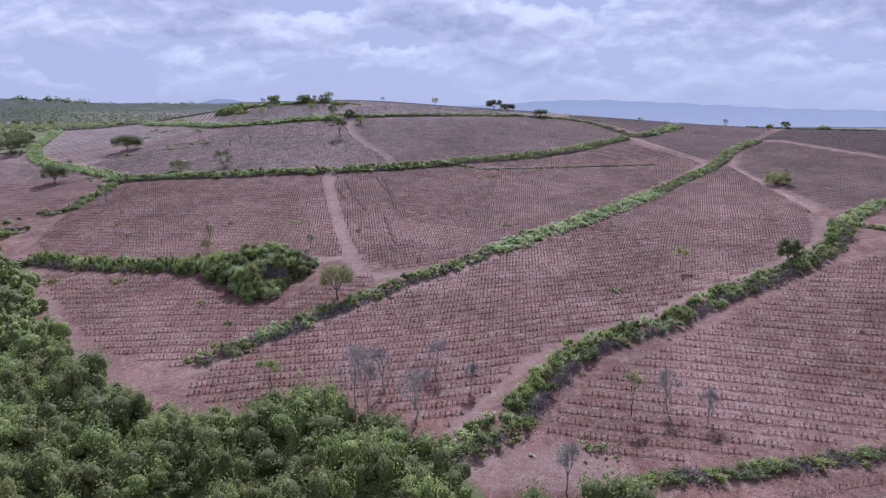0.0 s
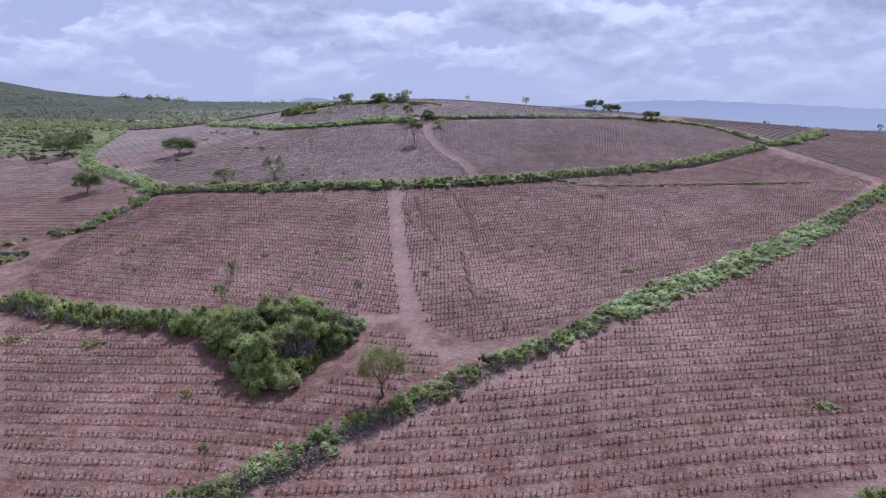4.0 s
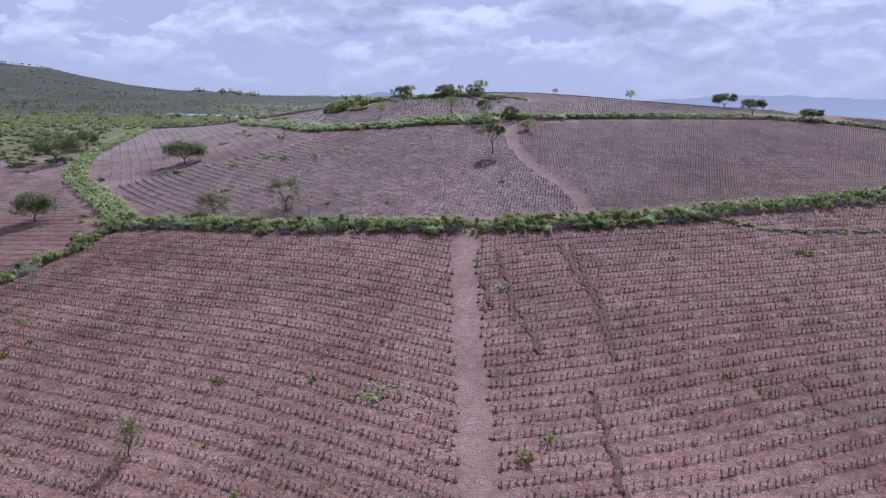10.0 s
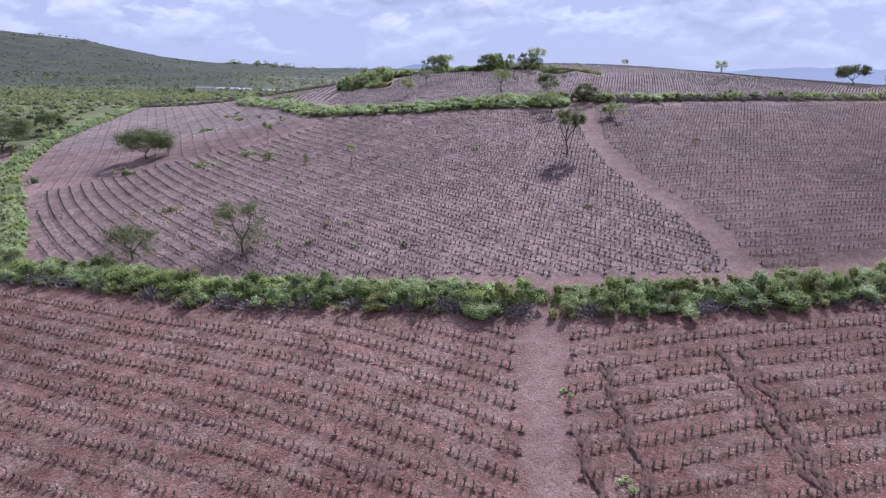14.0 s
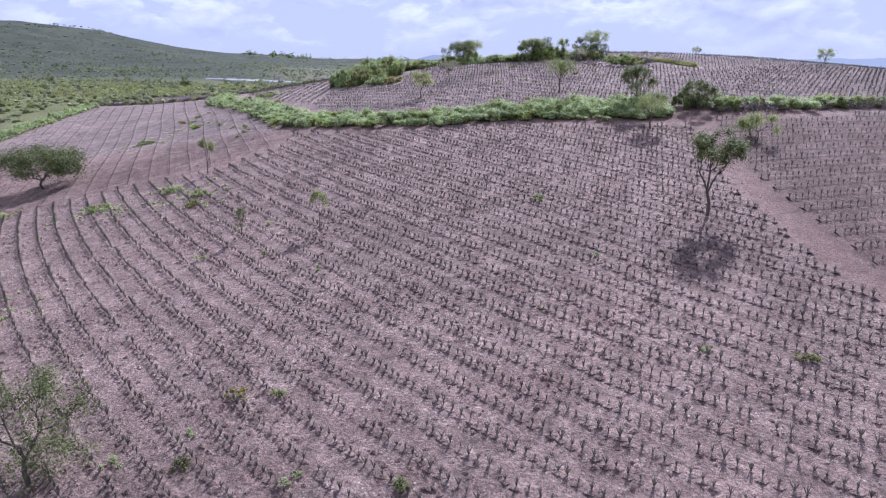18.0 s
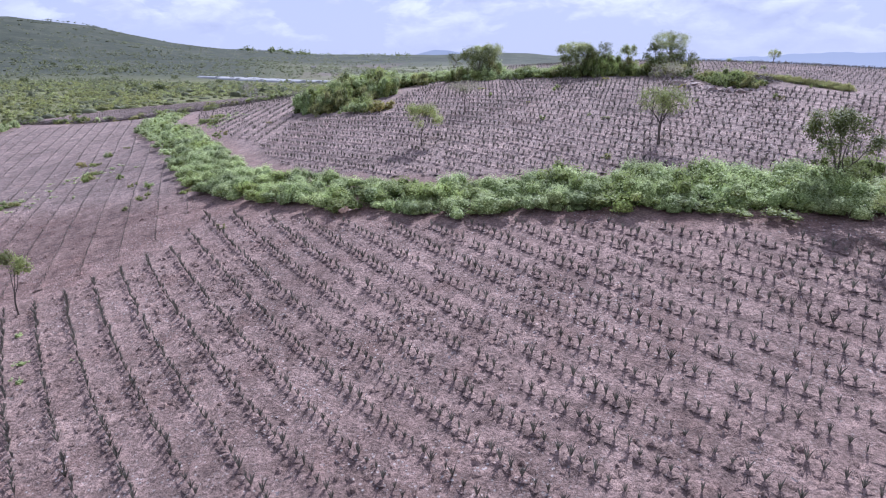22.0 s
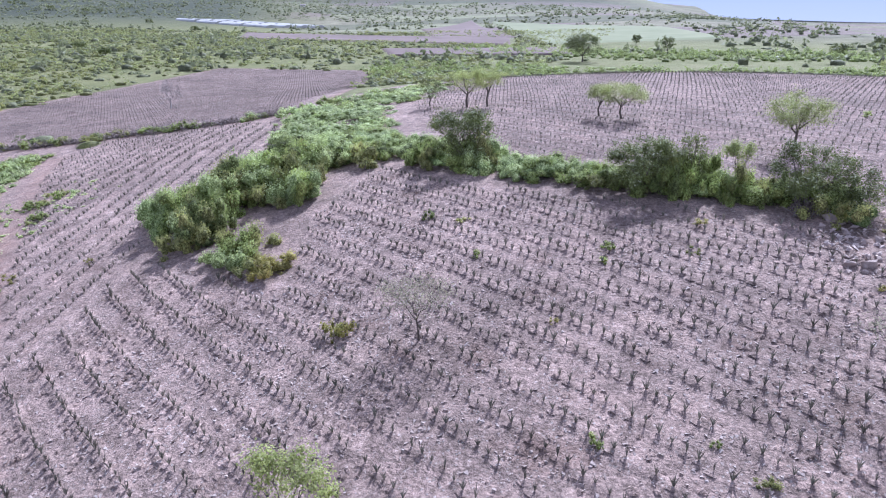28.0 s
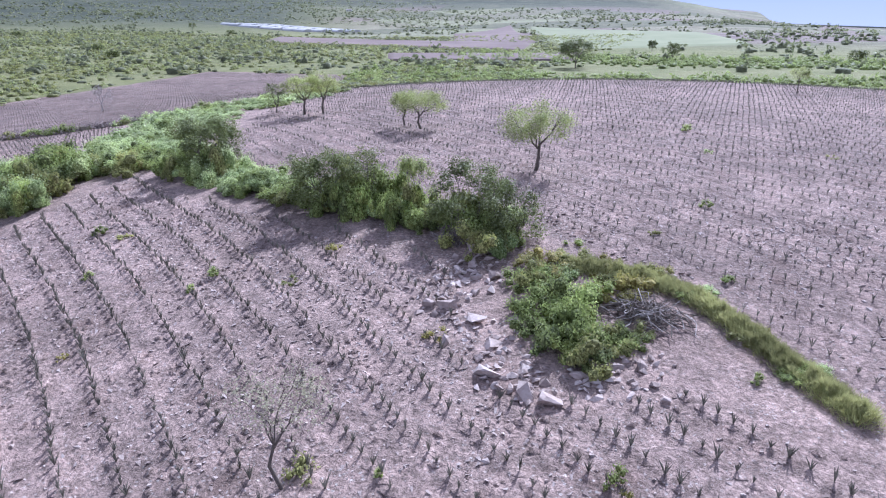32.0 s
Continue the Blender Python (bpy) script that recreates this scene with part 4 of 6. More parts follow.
def soil_ridges(name, x, y, z, ux, uy, joined, r):
    """The hoed bank along each row: an uneven low ridge."""
    n = len(x)
    tall = 0.55 if name in STONY else 1.0
    wav = r.uniform(0.75, 1.3, (n, 4))
    off = np.array([-0.66, -0.24, 0.2, 0.62]) * wav
    up = np.array([-0.07, 0.13, 0.15, -0.07]) * np.stack([np.ones(n), r.uniform(0.3, 1.4, n), r.uniform(0.3, 1.4, n), np.ones(n)], 1) * np.array([1, tall, tall, 1])
    co = np.stack([x[:, None] - uy[:, None] * off, y[:, None] + ux[:, None] * off, z[:, None] + up], -1)
    co[..., 2] += ground_height(co[..., 0], co[..., 1]) - z[:, None]
    i = np.flatnonzero(joined)[:, None] * 4
    quads = np.concatenate([i + np.array([[k, k + 4, k + 5, k + 1]]) for k in range(3)])
    me = mesh_of("soil_ridges", co.reshape(-1, 3), quads, SOIL)
    at = me.attributes.new("cover", "FLOAT_COLOR", "POINT")
    at.data.foreach_set("color", np.repeat(cover_of(name, x, y), 4, 0).astype(np.float32).ravel())
    tagged(new("soil_ridges", me), "low uneven banks of hoed soil along the agave rows", "soil", kind="stuff")


def soil_mounds(name, x, y, z, r, ux, uy):
    """The hoed-up earth round each plant: a low crumbly heap, longer along the row."""
    n = len(x)
    a = np.arange(6) / 6 * 6.2832
    rad = r.uniform(0.3, 0.58, (n, 6))
    p, q = np.cos(a) * rad * 0.9, np.sin(a) * rad * 0.8
    rim = np.stack([x[:, None] + p * ux[:, None] - q * uy[:, None], y[:, None] + p * uy[:, None] + q * ux[:, None], np.repeat(z[:, None], 6, 1) - 0.03], -1)
    top = np.stack([x + r.normal(0, 0.1, n), y - 0.12 + r.normal(0, 0.07, n), z + r.uniform(0.1, 0.2, n) * (0.6 if name in STONY else 1.0)], 1)
    co = np.concatenate([rim, top[:, None]], 1).reshape(-1, 3)
    tri = np.array([(k, (k + 1) % 6, 6) for k in range(6)])
    me = mesh_of("soil_mounds", co, (tri[None] + (np.arange(n) * 7)[:, None, None]).reshape(-1, 3), SOIL)
    at = me.attributes.new("cover", "FLOAT_COLOR", "POINT")
    at.data.foreach_set("color", np.repeat(cover_of(name, x, y), 7, 0).astype(np.float32).ravel())
    tagged(new("soil_mounds", me), "small heaps of hoed reddish soil round the agaves", "soil", kind="stuff")


def build_rows(name, outline, bearing, spacing):
    r = np.random.default_rng(sum(map(ord, name)) * 13)
    o = np.array(outline, float)
    lo, hi = o.min(0) - 2, o.max(0) + 2
    lower = name in "ABVWRS"
    along = 0.68 if name in "CKD" else 0.76
    if bearing[0] == "bearing":
        a = math.radians(bearing[1])
        u, v = np.array([math.cos(a), math.sin(a)]), np.array([-math.sin(a), math.cos(a)])
        reach = np.hypot(*(hi - lo)) / 2 + 5
        i, j = np.meshgrid(np.arange(-reach, reach, along), np.arange(-reach, reach, spacing))
        j = j + (0.9 * np.sin(i / 23 + 1.3) + 0.5 * np.sin(i / 9 + j / 30)) * (0.35 if name in "IGQJK" else 1.0)
        rows = list((lo + hi) / 2 + i[..., None] * u + j[..., None] * v)
    else:
        c = np.array(bearing[1:])
        near = max(10.0, np.hypot(*(o - c).T).min() - 40)
        rad = np.arange(near, np.hypot(*(o - c).T).max() + 5, spacing)
        rows = [np.stack([c[0] + q * np.cos(t), c[1] + q * np.sin(t)], 1) for q in rad for t in [np.arange(math.pi, 1.75 * math.pi, along / q)]]
    row_of = np.repeat(np.arange(len(rows)), [len(q) for q in rows])
    p = np.concatenate(rows)
    ux, uy = np.gradient(p[:, 0]), np.gradient(p[:, 1])
    long = np.hypot(ux, uy) + 1e-9
    ux, uy = ux / long, uy / long
    x, y = p.T
    keep = inside(outline, x, y)
    keep[keep] = ~near_hedge(x[keep], y[keep], 0.9) & ~near_track(x[keep], y[keep], 0.25)
    at = np.flatnonzero(keep)
    x, y, ux, uy, row_of = x[at], y[at], ux[at], uy[at], row_of[at]
    joined = np.append((np.diff(at) == 1) & (np.diff(row_of) == 0), False)
    soil_ridges(name, x, y, ground_height(x, y), ux, uy, joined, r)
    stay = r.random(len(x)) > 0.03
    ux, uy = ux[stay], uy[stay]
    x, y = x[stay] + r.normal(0, 0.05, stay.sum()), y[stay] + r.normal(0, 0.05, stay.sum())
    z = ground_height(x, y) + (0.05 if name in STONY else 0.08)
    rich = name in "UPCX"
    kinds = [agave_shapes(9 if name in "UC" else (7 if name in "ABWX" else 5), s, 0.92 if rich else 0.98, 0.026 if rich else 0.036, 0.36 if rich else 0.34) for s in (1, 2, 3, 4, 5)]
    pick = r.integers(0, 5, len(x))
    cos, tris, off = [], [], 0
    for k, (co, tri) in enumerate(kinds):
        m = pick == k
        n = int(m.sum())
        if not n:
            continue
        t, s = r.uniform(0, 6.28, n), r.uniform(0.72, 1.15, n) * {"P": 0.85, "K": 0.45, "E": 0.7, "G": 0.8, "I": 0.8, "Q": 0.9, "J": 0.9, "F": 0.6}.get(name, 1.0)
        ca, sa = np.cos(t) * s, np.sin(t) * s
        q = np.empty((n, len(co), 3))
        q[..., 0] = co[:, 0] * ca[:, None] - co[:, 1] * sa[:, None] + x[m, None]
        q[..., 1] = co[:, 0] * sa[:, None] + co[:, 1] * ca[:, None] + y[m, None]
        q[..., 2] = co[:, 2] * s[:, None] * r.uniform(0.85, 1.15, (n, 1)) + z[m, None]
        cos.append(q.reshape(-1, 3))
        tris.append((tri[None] + (np.arange(n) * len(co))[:, None, None]).reshape(-1, 3) + off)
        off += n * len(co)
    if name in "ABVWRCUX":
        soil_mounds(name, x, y, z, r, ux, uy)
    ob = new("agave_rows", mesh_of("agave_rows", np.concatenate(cos), np.concatenate(tris), AGAVE))
    tagged(ob, "rows of small grey-green spiky agave plants in bare soil", "agave plants", "agave fields", kind="stuff")


for row in FIELDS:
    build_rows(*row)

# ---- trees ----


def grow(r, start, way, length, radius, depth, out, tips, spread_by, droop, sides=5):
    """Branches that fork; the ends are gathered in tips."""
    mid = start + way * length * 0.5 + r.normal(0, length * 0.07, 3)
    end = start + way * length + r.normal(0, length * 0.1, 3)
    out.append(limb([start, mid, end], [radius, radius * 0.8, radius * 0.6], sides))
    if depth < 2:
        tips.append(end)
    if depth == 0:
        return
    for k in range(r.integers(2, 4)):
        w = unit(way + r.normal(0, spread_by, 3) + np.array([0, 0, droop]))
        grow(r, end, w, length * r.uniform(0.6, 0.85), radius * 0.58, depth - 1, out, tips, spread_by, droop, max(3, sides - 1))


def build_tree(x, y, height, width, kind, seed):
    r = np.random.default_rng(seed)
    tree = empty_at("tree", x, y)
    out, tips = [], []
    rad = (0.028 * height + 0.03) * (0.6 if kind in ("wispy", "airy") else 1.0)
    look_of = {
        "open": (LEAF_TREE, BARK, 0.3, 10000, 0.15, "grey-green tree with forked trunk and open crown"),
        "umbrella": (LEAF_TREE, BARK, 0.3, 7500, 0.22, "spreading dark green tree on a short trunk"),
        "airy": (LEAF_PALE, BARK, 0.4, 5200, 0.16, "slender young tree with thin yellowish green crown"),
        "dome": (LEAF_TREE, BARK, 0.25, 13000, 0.19, "broad dense dark tree with low domed crown"),
        "bushy": (LEAF_OLIVE, BARK, 0.3, 9000, 0.15, "light green tree with full round crown"),
        "far": (LEAF_TREE, BARK, 0.25, 1500, 0.5, "dark round valley tree"),
        "mound": (LEAF_OLIVE, BARK, 0.12, 6500, 0.2, "wide olive tree leafy to the ground"),
        "round": (LEAF_TREE, BARK, 0.2, 11000, 0.15, "round leafy green tree with bare trunk"),
        "bare": (LEAF_GREY, BARK_PALE, 0.35, 90, 0.1, "leafless grey twiggy tree"),
        "sparse": (LEAF_TREE, BARK, 0.25, 5000, 0.15, "thin grey-green tree with twiggy open crown"),
        "wispy": (LEAF_WISP, BARK, 0.4, 2600, 0.11, "thin dry tree with wispy pale crown"),
        "acacia": (LEAF_PALE, BARK, 0.4, 7500, 0.13, "light green flat-crowned acacia"),
    }
    leafm, barkm, fork, leaves, leaf, words = look_of[kind]
    leaves = int(leaves * min(1.5, max(0.14, (width / 5.5) ** 1.5))) if kind not in ("bare", "far") else leaves
    lean = np.array([r.normal(0, 0.12), r.normal(0, 0.12), 1.0])
    p0, p1 = np.array([0, 0, -0.15]), lean * height * fork * np.array([1, 1, 1.0])
    mid = p1 * 0.5 + np.array([r.normal(0, 0.05) * height, r.normal(0, 0.05) * height, 0])
    out.append(limb([p0, mid, p1], [rad * 1.35, rad, rad * 0.85], 7))
    depth = 4 if kind == "bare" else 3
    for k in range(4 if kind not in ("airy",) else 3):
        a = k * 6.28 / 4 + r.uniform(-0.5, 0.5)
        w = unit(np.array([math.cos(a) * width * 0.5, math.sin(a) * width * 0.5, height * (1 - fork) * 0.85]))
        ln = math.hypot(width * 0.5, height * (1 - fork)) * (0.38 if depth == 3 else 0.34)
        grow(r, p1 * r.uniform(0.8, 1.0), w, ln, rad * 0.6, depth, out, tips, 0.42, 0.05 if kind == "bare" else (-0.1 if kind in ("dome", "umbrella", "acacia") else 0.0))
    co, tri = join(out)
    # keep the limbs within the tree's size
    top = co[:, 2].max()
    co[:, 2] *= np.where(co[:, 2] > 0, height * 0.96 / top, 1)
    wide = np.abs(co[:, :2]).max() * 2
    co[:, :2] *= min(1.5, width * 0.95 / wide)
    trunk = new("trunk", mesh_of("trunk", co, tri, barkm))
    trunk.parent = tree
    t = np.array(tips) * (min(1.5, width * 0.95 / wide), min(1.5, width * 0.95 / wide), height * 0.96 / top)
    if kind == "bare":
        # fine twigs in place of leaves
        twig = []
        for q in t:
            for _ in range(4):
                d = unit(r.normal(0, 1, 3) + np.array([0, 0, 0.4]))
                twig.append(limb([q, q + d * height * 0.07, q + d * height * 0.13 + r.normal(0, 0.05, 3)], [0.01, 0.006, 0.003], 3))
        tw = new("twig_tangle", mesh_of("twig_tangle", *join(twig), BARK_PALE))
        tw.parent = tree
        tagged(tw, kind="stuff")
        crown = t[r.integers(0, len(t), leaves)] + r.normal(0, height * 0.05, (leaves, 3))
        pc, tc = leaf_cards(crown, r.normal(0, 1, (leaves, 3)), np.full(leaves, leaf), r)
    else:
        # small leafy tufts round the branch ends, with gaps between them; spreading trees are flat on top
        share, flat, low, even = {"dome": (0.12, 0.7, 0.1, 0.4), "mound": (0.1, 0.7, 0.02, 0.5), "far": (0.13, 0.75, 0.05, 0.3), "bushy": (0.12, 0.85, 0.3, 0.3), "umbrella": (0.11, 0.65, 0.36, 0.35), "round": (0.11, 0.8, 0.06, 0.15), "open": (0.13, 0.8, 0.22, 0.0), "acacia": (0.15, 0.7, 0.36, 0.35), "airy": (0.16, 0.85, 0.36, 0.1), "wispy": (0.2, 0.5, 0.5, 0.5), "sparse": (0.13, 0.8, 0.12, 0.0)}[kind]
        t = t[r.random(len(t)) > 0.1]
        if kind not in ("airy", "open"):
            a, q = r.uniform(0, 6.28, len(t)), np.sqrt(r.uniform(0, 0.95, len(t))) * width * 0.46
            t = np.concatenate([t, np.stack([np.cos(a) * q, np.sin(a) * q, r.uniform(low, 0.9, len(t)) * height], 1)])
        rho = np.clip(np.hypot(t[:, 0], t[:, 1]) / (width * 0.5), 0, 1.05)
        roof = height * (low + (0.95 - low) * np.sqrt(np.clip(1 - 0.72 * rho**2, 0, 1)) * r.uniform(0.72, 1.0, len(t)))
        t[:, 2] = np.maximum(t[:, 2] * (1 - even) + roof * even, height * low)
        if kind == "mound":
            t[:, 2] *= r.uniform(0.25, 1.0, len(t))
        size = width * share * r.uniform(0.55, 1.35, len(t))
        k = r.choice(len(t), leaves, p=size**2 / (size**2).sum())
        d = unit(r.normal(0, 1, (leaves, 3)))
        crown = t[k] + d * (size[k, None] * r.uniform(0.1, 1.1, (leaves, 1))) * np.array([1, 1, flat])
        pc, tc = leaf_cards(crown, d + np.array([0, 0, 0.4]), np.full(leaves, leaf * (0.7 + 0.035 * width)), r)
    cr = new("crown", mesh_of("crown", pc, tc, leafm))
    cr.parent = tree
    tagged(tree, words + " standing in the field", "tree", "scattered trees")
    return tree


# x, y, height, crown width, kind
TREES = [
    (-42.9, 292.2, 8, 5.9, "open"), (-36.4, 315.9, 3.1, 4.6, "airy"), (-78.9, 285.2, 4.3, 1.9, "airy"), (-107.4, 307.4, 5, 3, "airy"), (-87.8, 341.8, 4.6, 4.05, "airy"),
    (-25.9, 95.7, 4.7, 3.8, "airy"), (51.2, 144.6, 5.3, 3.5, "airy"), (25.6, 87.5, 6.7, 2.7, "airy"), (-92.3, 195.4, 3.2, 1.7, "airy"), (-56.3, 160.8, 4.5, 3.2, "airy"),
    (-37.5, 114.4, 3.4, 1.5, "airy"), (-86.7, 283.8, 3.4, 1.7, "sparse"), (-32.7, 166.4, 3.8, 2.2, "sparse"), (-60.3, 174.4, 4.4, 2.9, "sparse"), (-94.4, 248.6, 4.8, 7.2, "sparse"),
    (-71.7, 378.8, 5, 2.9, "sparse"), (-79.6, 251.3, 7.1, 7.7, "sparse"), (-106.2, 416.8, 4.3, 3.1, "sparse"), (-141.4, 311.2, 7.4, 14.3, "dome"), (-142.1, 251.8, 7, 10.8, "dome"),
    (-206, 331.2, 11.2, 18.3, "dome"), (-214.3, 357.1, 7.9, 8.6, "dome"),
]
TREES += [
    (74.4, 144.2, 6, 5.5, "dome"), (31.7, 422.9, 7, 10, "umbrella"), (36.9, 393.8, 6, 9, "umbrella"), (54.6, 386.7, 5, 8, "umbrella"), (-50.7, 326.7, 6.4, 5, "round"),
    (-42.8, 328.5, 4.2, 4.9, "round"), (-48.8, 318, 4.8, 3.9, "acacia"), (-63.3, 338.6, 5.8, 4.8, "acacia"), (-100, 414.2, 5.4, 5.2, "acacia"), (-97.1, 414.1, 5.5, 4.4, "acacia"),
    (-81.4, 405.4, 4.1, 3.1, "acacia"), (-78.7, 403.7, 4.4, 5.4, "acacia"), (-62.8, 390.8, 5.8, 6, "acacia"), (-38.6, 457.3, 4.5, 3, "acacia"), (166, 408, 4.5, 3, "sparse"),
    (186.5, 396, 3.4, 4.4, "mound"), (193, 390.5, 4.4, 5.5, "round"), (209, 380, 2.8, 7, "mound"), (235, 360, 4.4, 8, "dome"), (-4.3, 449.3, 5.5, 5, "acacia"),
    (-86.9, 356.1, 4.2, 5, "wispy"), (-182, 455.8, 5.9, 7.2, "bare"),
]
TREES += [
    (-102.3, 207.9, 5.7, 3.9, "bare"), (-62.8, 354, 5.2, 4, "wispy"), (-12.5, 90.6, 9.5, 4.8, "bare"), (-8.9, 95.3, 7.2, 4.2, "bare"), (-4, 86.8, 7.9, 5.4, "bare"),
    (-1.2, 100.4, 5.6, 3.5, "bare"), (-10.6, 88.3, 8, 3.1, "bare"), (4.1, 95, 4.5, 2.5, "bare"), (31, 89.2, 5.7, 3.5, "bare"), (13.8, 71.3, 6.5, 3.6, "bare"),
    (35.3, 85.7, 4.6, 3, "bare"), (-93, 386.8, 5.4, 7.2, "round"), (-75.2, 378.4, 4.7, 6.2, "round"), (-63.4, 376.8, 4.8, 5.8, "round"), (-68.6, 378.6, 4.3, 3.2, "airy"),
    (-60.2, 376.4, 3.2, 4, "sparse"), (-21, 132.3, 7.5, 6.8, "bushy"), (112.5, 230, 6.6, 9.6, "mound"), (-108.7, 635.7, 13, 17, "dome"), (-1199, 1339, 9, 14, "far"),
    (-1180, 1345, 8, 12, "far"), (-1096, 1321, 9, 15, "far"),
]
TREES += [
    (-1021, 1321, 8, 16, "far"), (-1000, 1330, 9, 12, "far"), (-731, 1121, 8, 11, "far"), (-401, 657, 5, 8, "far"), (-344, 614, 5, 7, "far"),
    (-563, 986, 7, 10, "far"), (-638, 788, 6, 9, "far"), (-73.5, 690, 9.5, 8, "far"), (-92, 782, 6.5, 6, "far"), (6, 707, 6, 8, "far"),
    (33.5, 745, 7, 8, "far"),
]
for i, row in enumerate(TREES):
    build_tree(*row, 100 + i)

# ---- weeds and small shrubs in the fields ----
WEEDS = [
    (-71.7, 253.9, 1.29), (-75.7, 253.2, 1.14), (-59, 255, 1.08), (-87.3, 251.9, 1.07), (-69.3, 260.6, 1),
    (-37.7, 271.1, 1.4), (-43.7, 270.7, 0.86), (-107.1, 265.1, 1.36), (-102.6, 267.6, 2.76), (-115.7, 295.5, 3.5),
    (-102.1, 297.8, 2.72), (-92.2, 356.2, 1.96), (-21.8, 305, 1.38), (-23.2, 256.4, 0.93), (-54.9, 273.4, 0.57),
    (-52.1, 282.4, 0.74), (-85.5, 287.1, 0.88), (-81.8, 279.8, 0.77), (-88.1, 278.9, 1.09), (-74.9, 277.2, 0.7),
    (-100.1, 293.8, 1.72), (-108, 300.5, 3.22), (-143.2, 337.5, 3.5), (-30.6, 219.9, 1.52), (-4.5, 238, 1.47),
    (-41.7, 208.3, 0.88), (-35.9, 229.5, 1.17), (-22.4, 180.5, 1.78), (-18.6, 175.6, 0.83), (17.6, 247.2, 3.25),
]
WEEDS += [
    (-59.1, 188.9, 2.28), (-40.2, 188.3, 2.54), (-48.7, 202.3, 0.85), (-83.8, 179.8, 1.47), (-53.6, 162.7, 1.1),
    (2.1, 198.2, 1.32), (-91.2, 190.7, 2.07), (17.6, 185.9, 2.14), (-121, 338.3, 1.24), (-112, 333.6, 0.85),
    (-67.8, 334.5, 0.96), (-77.2, 367.8, 1.07), (-91.8, 372.6, 1.33), (-86.1, 366.3, 0.98), (-144.8, 382.8, 3.29),
    (-128.1, 362.3, 1.58), (-130.9, 363.3, 1.42), (-77.2, 365.8, 0.82), (-88.7, 372.1, 0.99), (-71.6, 368, 0.94),
    (-79.4, 358.5, 0.66), (-76.1, 349.2, 0.9), (-70.9, 349.9, 0.62), (-62.4, 354.8, 1.5), (-51.1, 357.9, 1.1),
    (-69, 348, 0.92), (-140.1, 378.7, 2.85), (-143.5, 385.8, 3.5), (-121.6, 366.8, 0.9), (-128.1, 364.2, 1.5),
]
WEEDS += [
    (-61, 364.6, 1.25), (-59.6, 355.6, 0.64), (-71.1, 372.1, 1.08), (-50.6, 357.2, 0.99), (-47.7, 374.7, 0.87),
    (-46.3, 365.8, 0.73), (-56.6, 376.8, 1.05), (-49.4, 385.9, 1.02), (-52.2, 410.4, 1.38), (-49.8, 401.1, 0.8),
    (-52.2, 379.8, 0.72), (-39.6, 404.6, 0.8), (5, 111.8, 1.19), (7.5, 110.4, 0.98), (34.9, 133.5, 2.43),
    (-47.7, 130.5, 1.7), (-5.7, 155.4, 1.22), (-113.4, 209.2, 1.52), (-9.7, 141.8, 2.28), (-86, 146.6, 3.03),
    (-70.9, 145.4, 3.45), (-22.5, 100.9, 1.23), (18.7, 79.8, 2.49), (58.5, 113.4, 1.37), (70.3, 110.3, 1.33),
    (21.1, 98.8, 1.21), (101.1, 187.8, 1.56), (-69.6, 164.7, 0.94), (-53.6, 177.1, 1.04), (-49.4, 167, 1.16),
]
WEEDS += [
    (-43.4, 164.9, 1.26), (-20.6, 184, 1.38), (-1.5, 201.1, 1.04), (10.5, 226, 1.26), (-43, 201.2, 1.16),
    (-48.1, 190.8, 1.26), (14.4, 189.2, 0.83), (20, 197.1, 0.94), (-96.8, 200.7, 1.04), (-90.4, 194.9, 1.16),
    (-47, 170.4, 1.26), (-64.9, 254.3, 1.09), (-71.9, 260, 1.32), (-72.7, 256.4, 0.86), (-58.6, 293.2, 1.19),
]
WEEDS += [(-145.8, 355.8, 2.0), (-140.4, 349.3, 2.6), (-137.9, 346.1, 1.8), (-148.3, 361.4, 1.6), (-120.7, 337.5, 1.3), (-124.4, 339.3, 1.1), (-117.6, 333.3, 1.5), (-112.2, 333.2, 1.0), (-117.4, 330.0, 1.0), (-130.8, 344.2, 1.4), (-149.1, 366.4, 1.2), (-99.5, 321.6, 0.9), (-148.7, 356.1, 1.6)]
for x, y, size in WEEDS:
    weed = tagged(empty_at("weed_bush", x, y), "small green weed bush among the agave rows", "weeds", "weeds in the fields")
    flat = 0.75 if size < 2 else 0.35
    for k in range(1 if size < 1.6 else 4):
        a = k * 1.57
        d = 0 if size < 1.6 else size * 0.3
        put_bush("bright" if (int(x * 7 + y * 3) % 3) else "yellow", weed, x + d * math.cos(a), y + d * math.sin(a) * 0.6, size * (0.55 if size < 1.6 else 0.3), size * flat * 0.8, "leaves")

# ---- thicket below the fields, scrub and far woods ----
r_weed = np.random.default_rng(23)


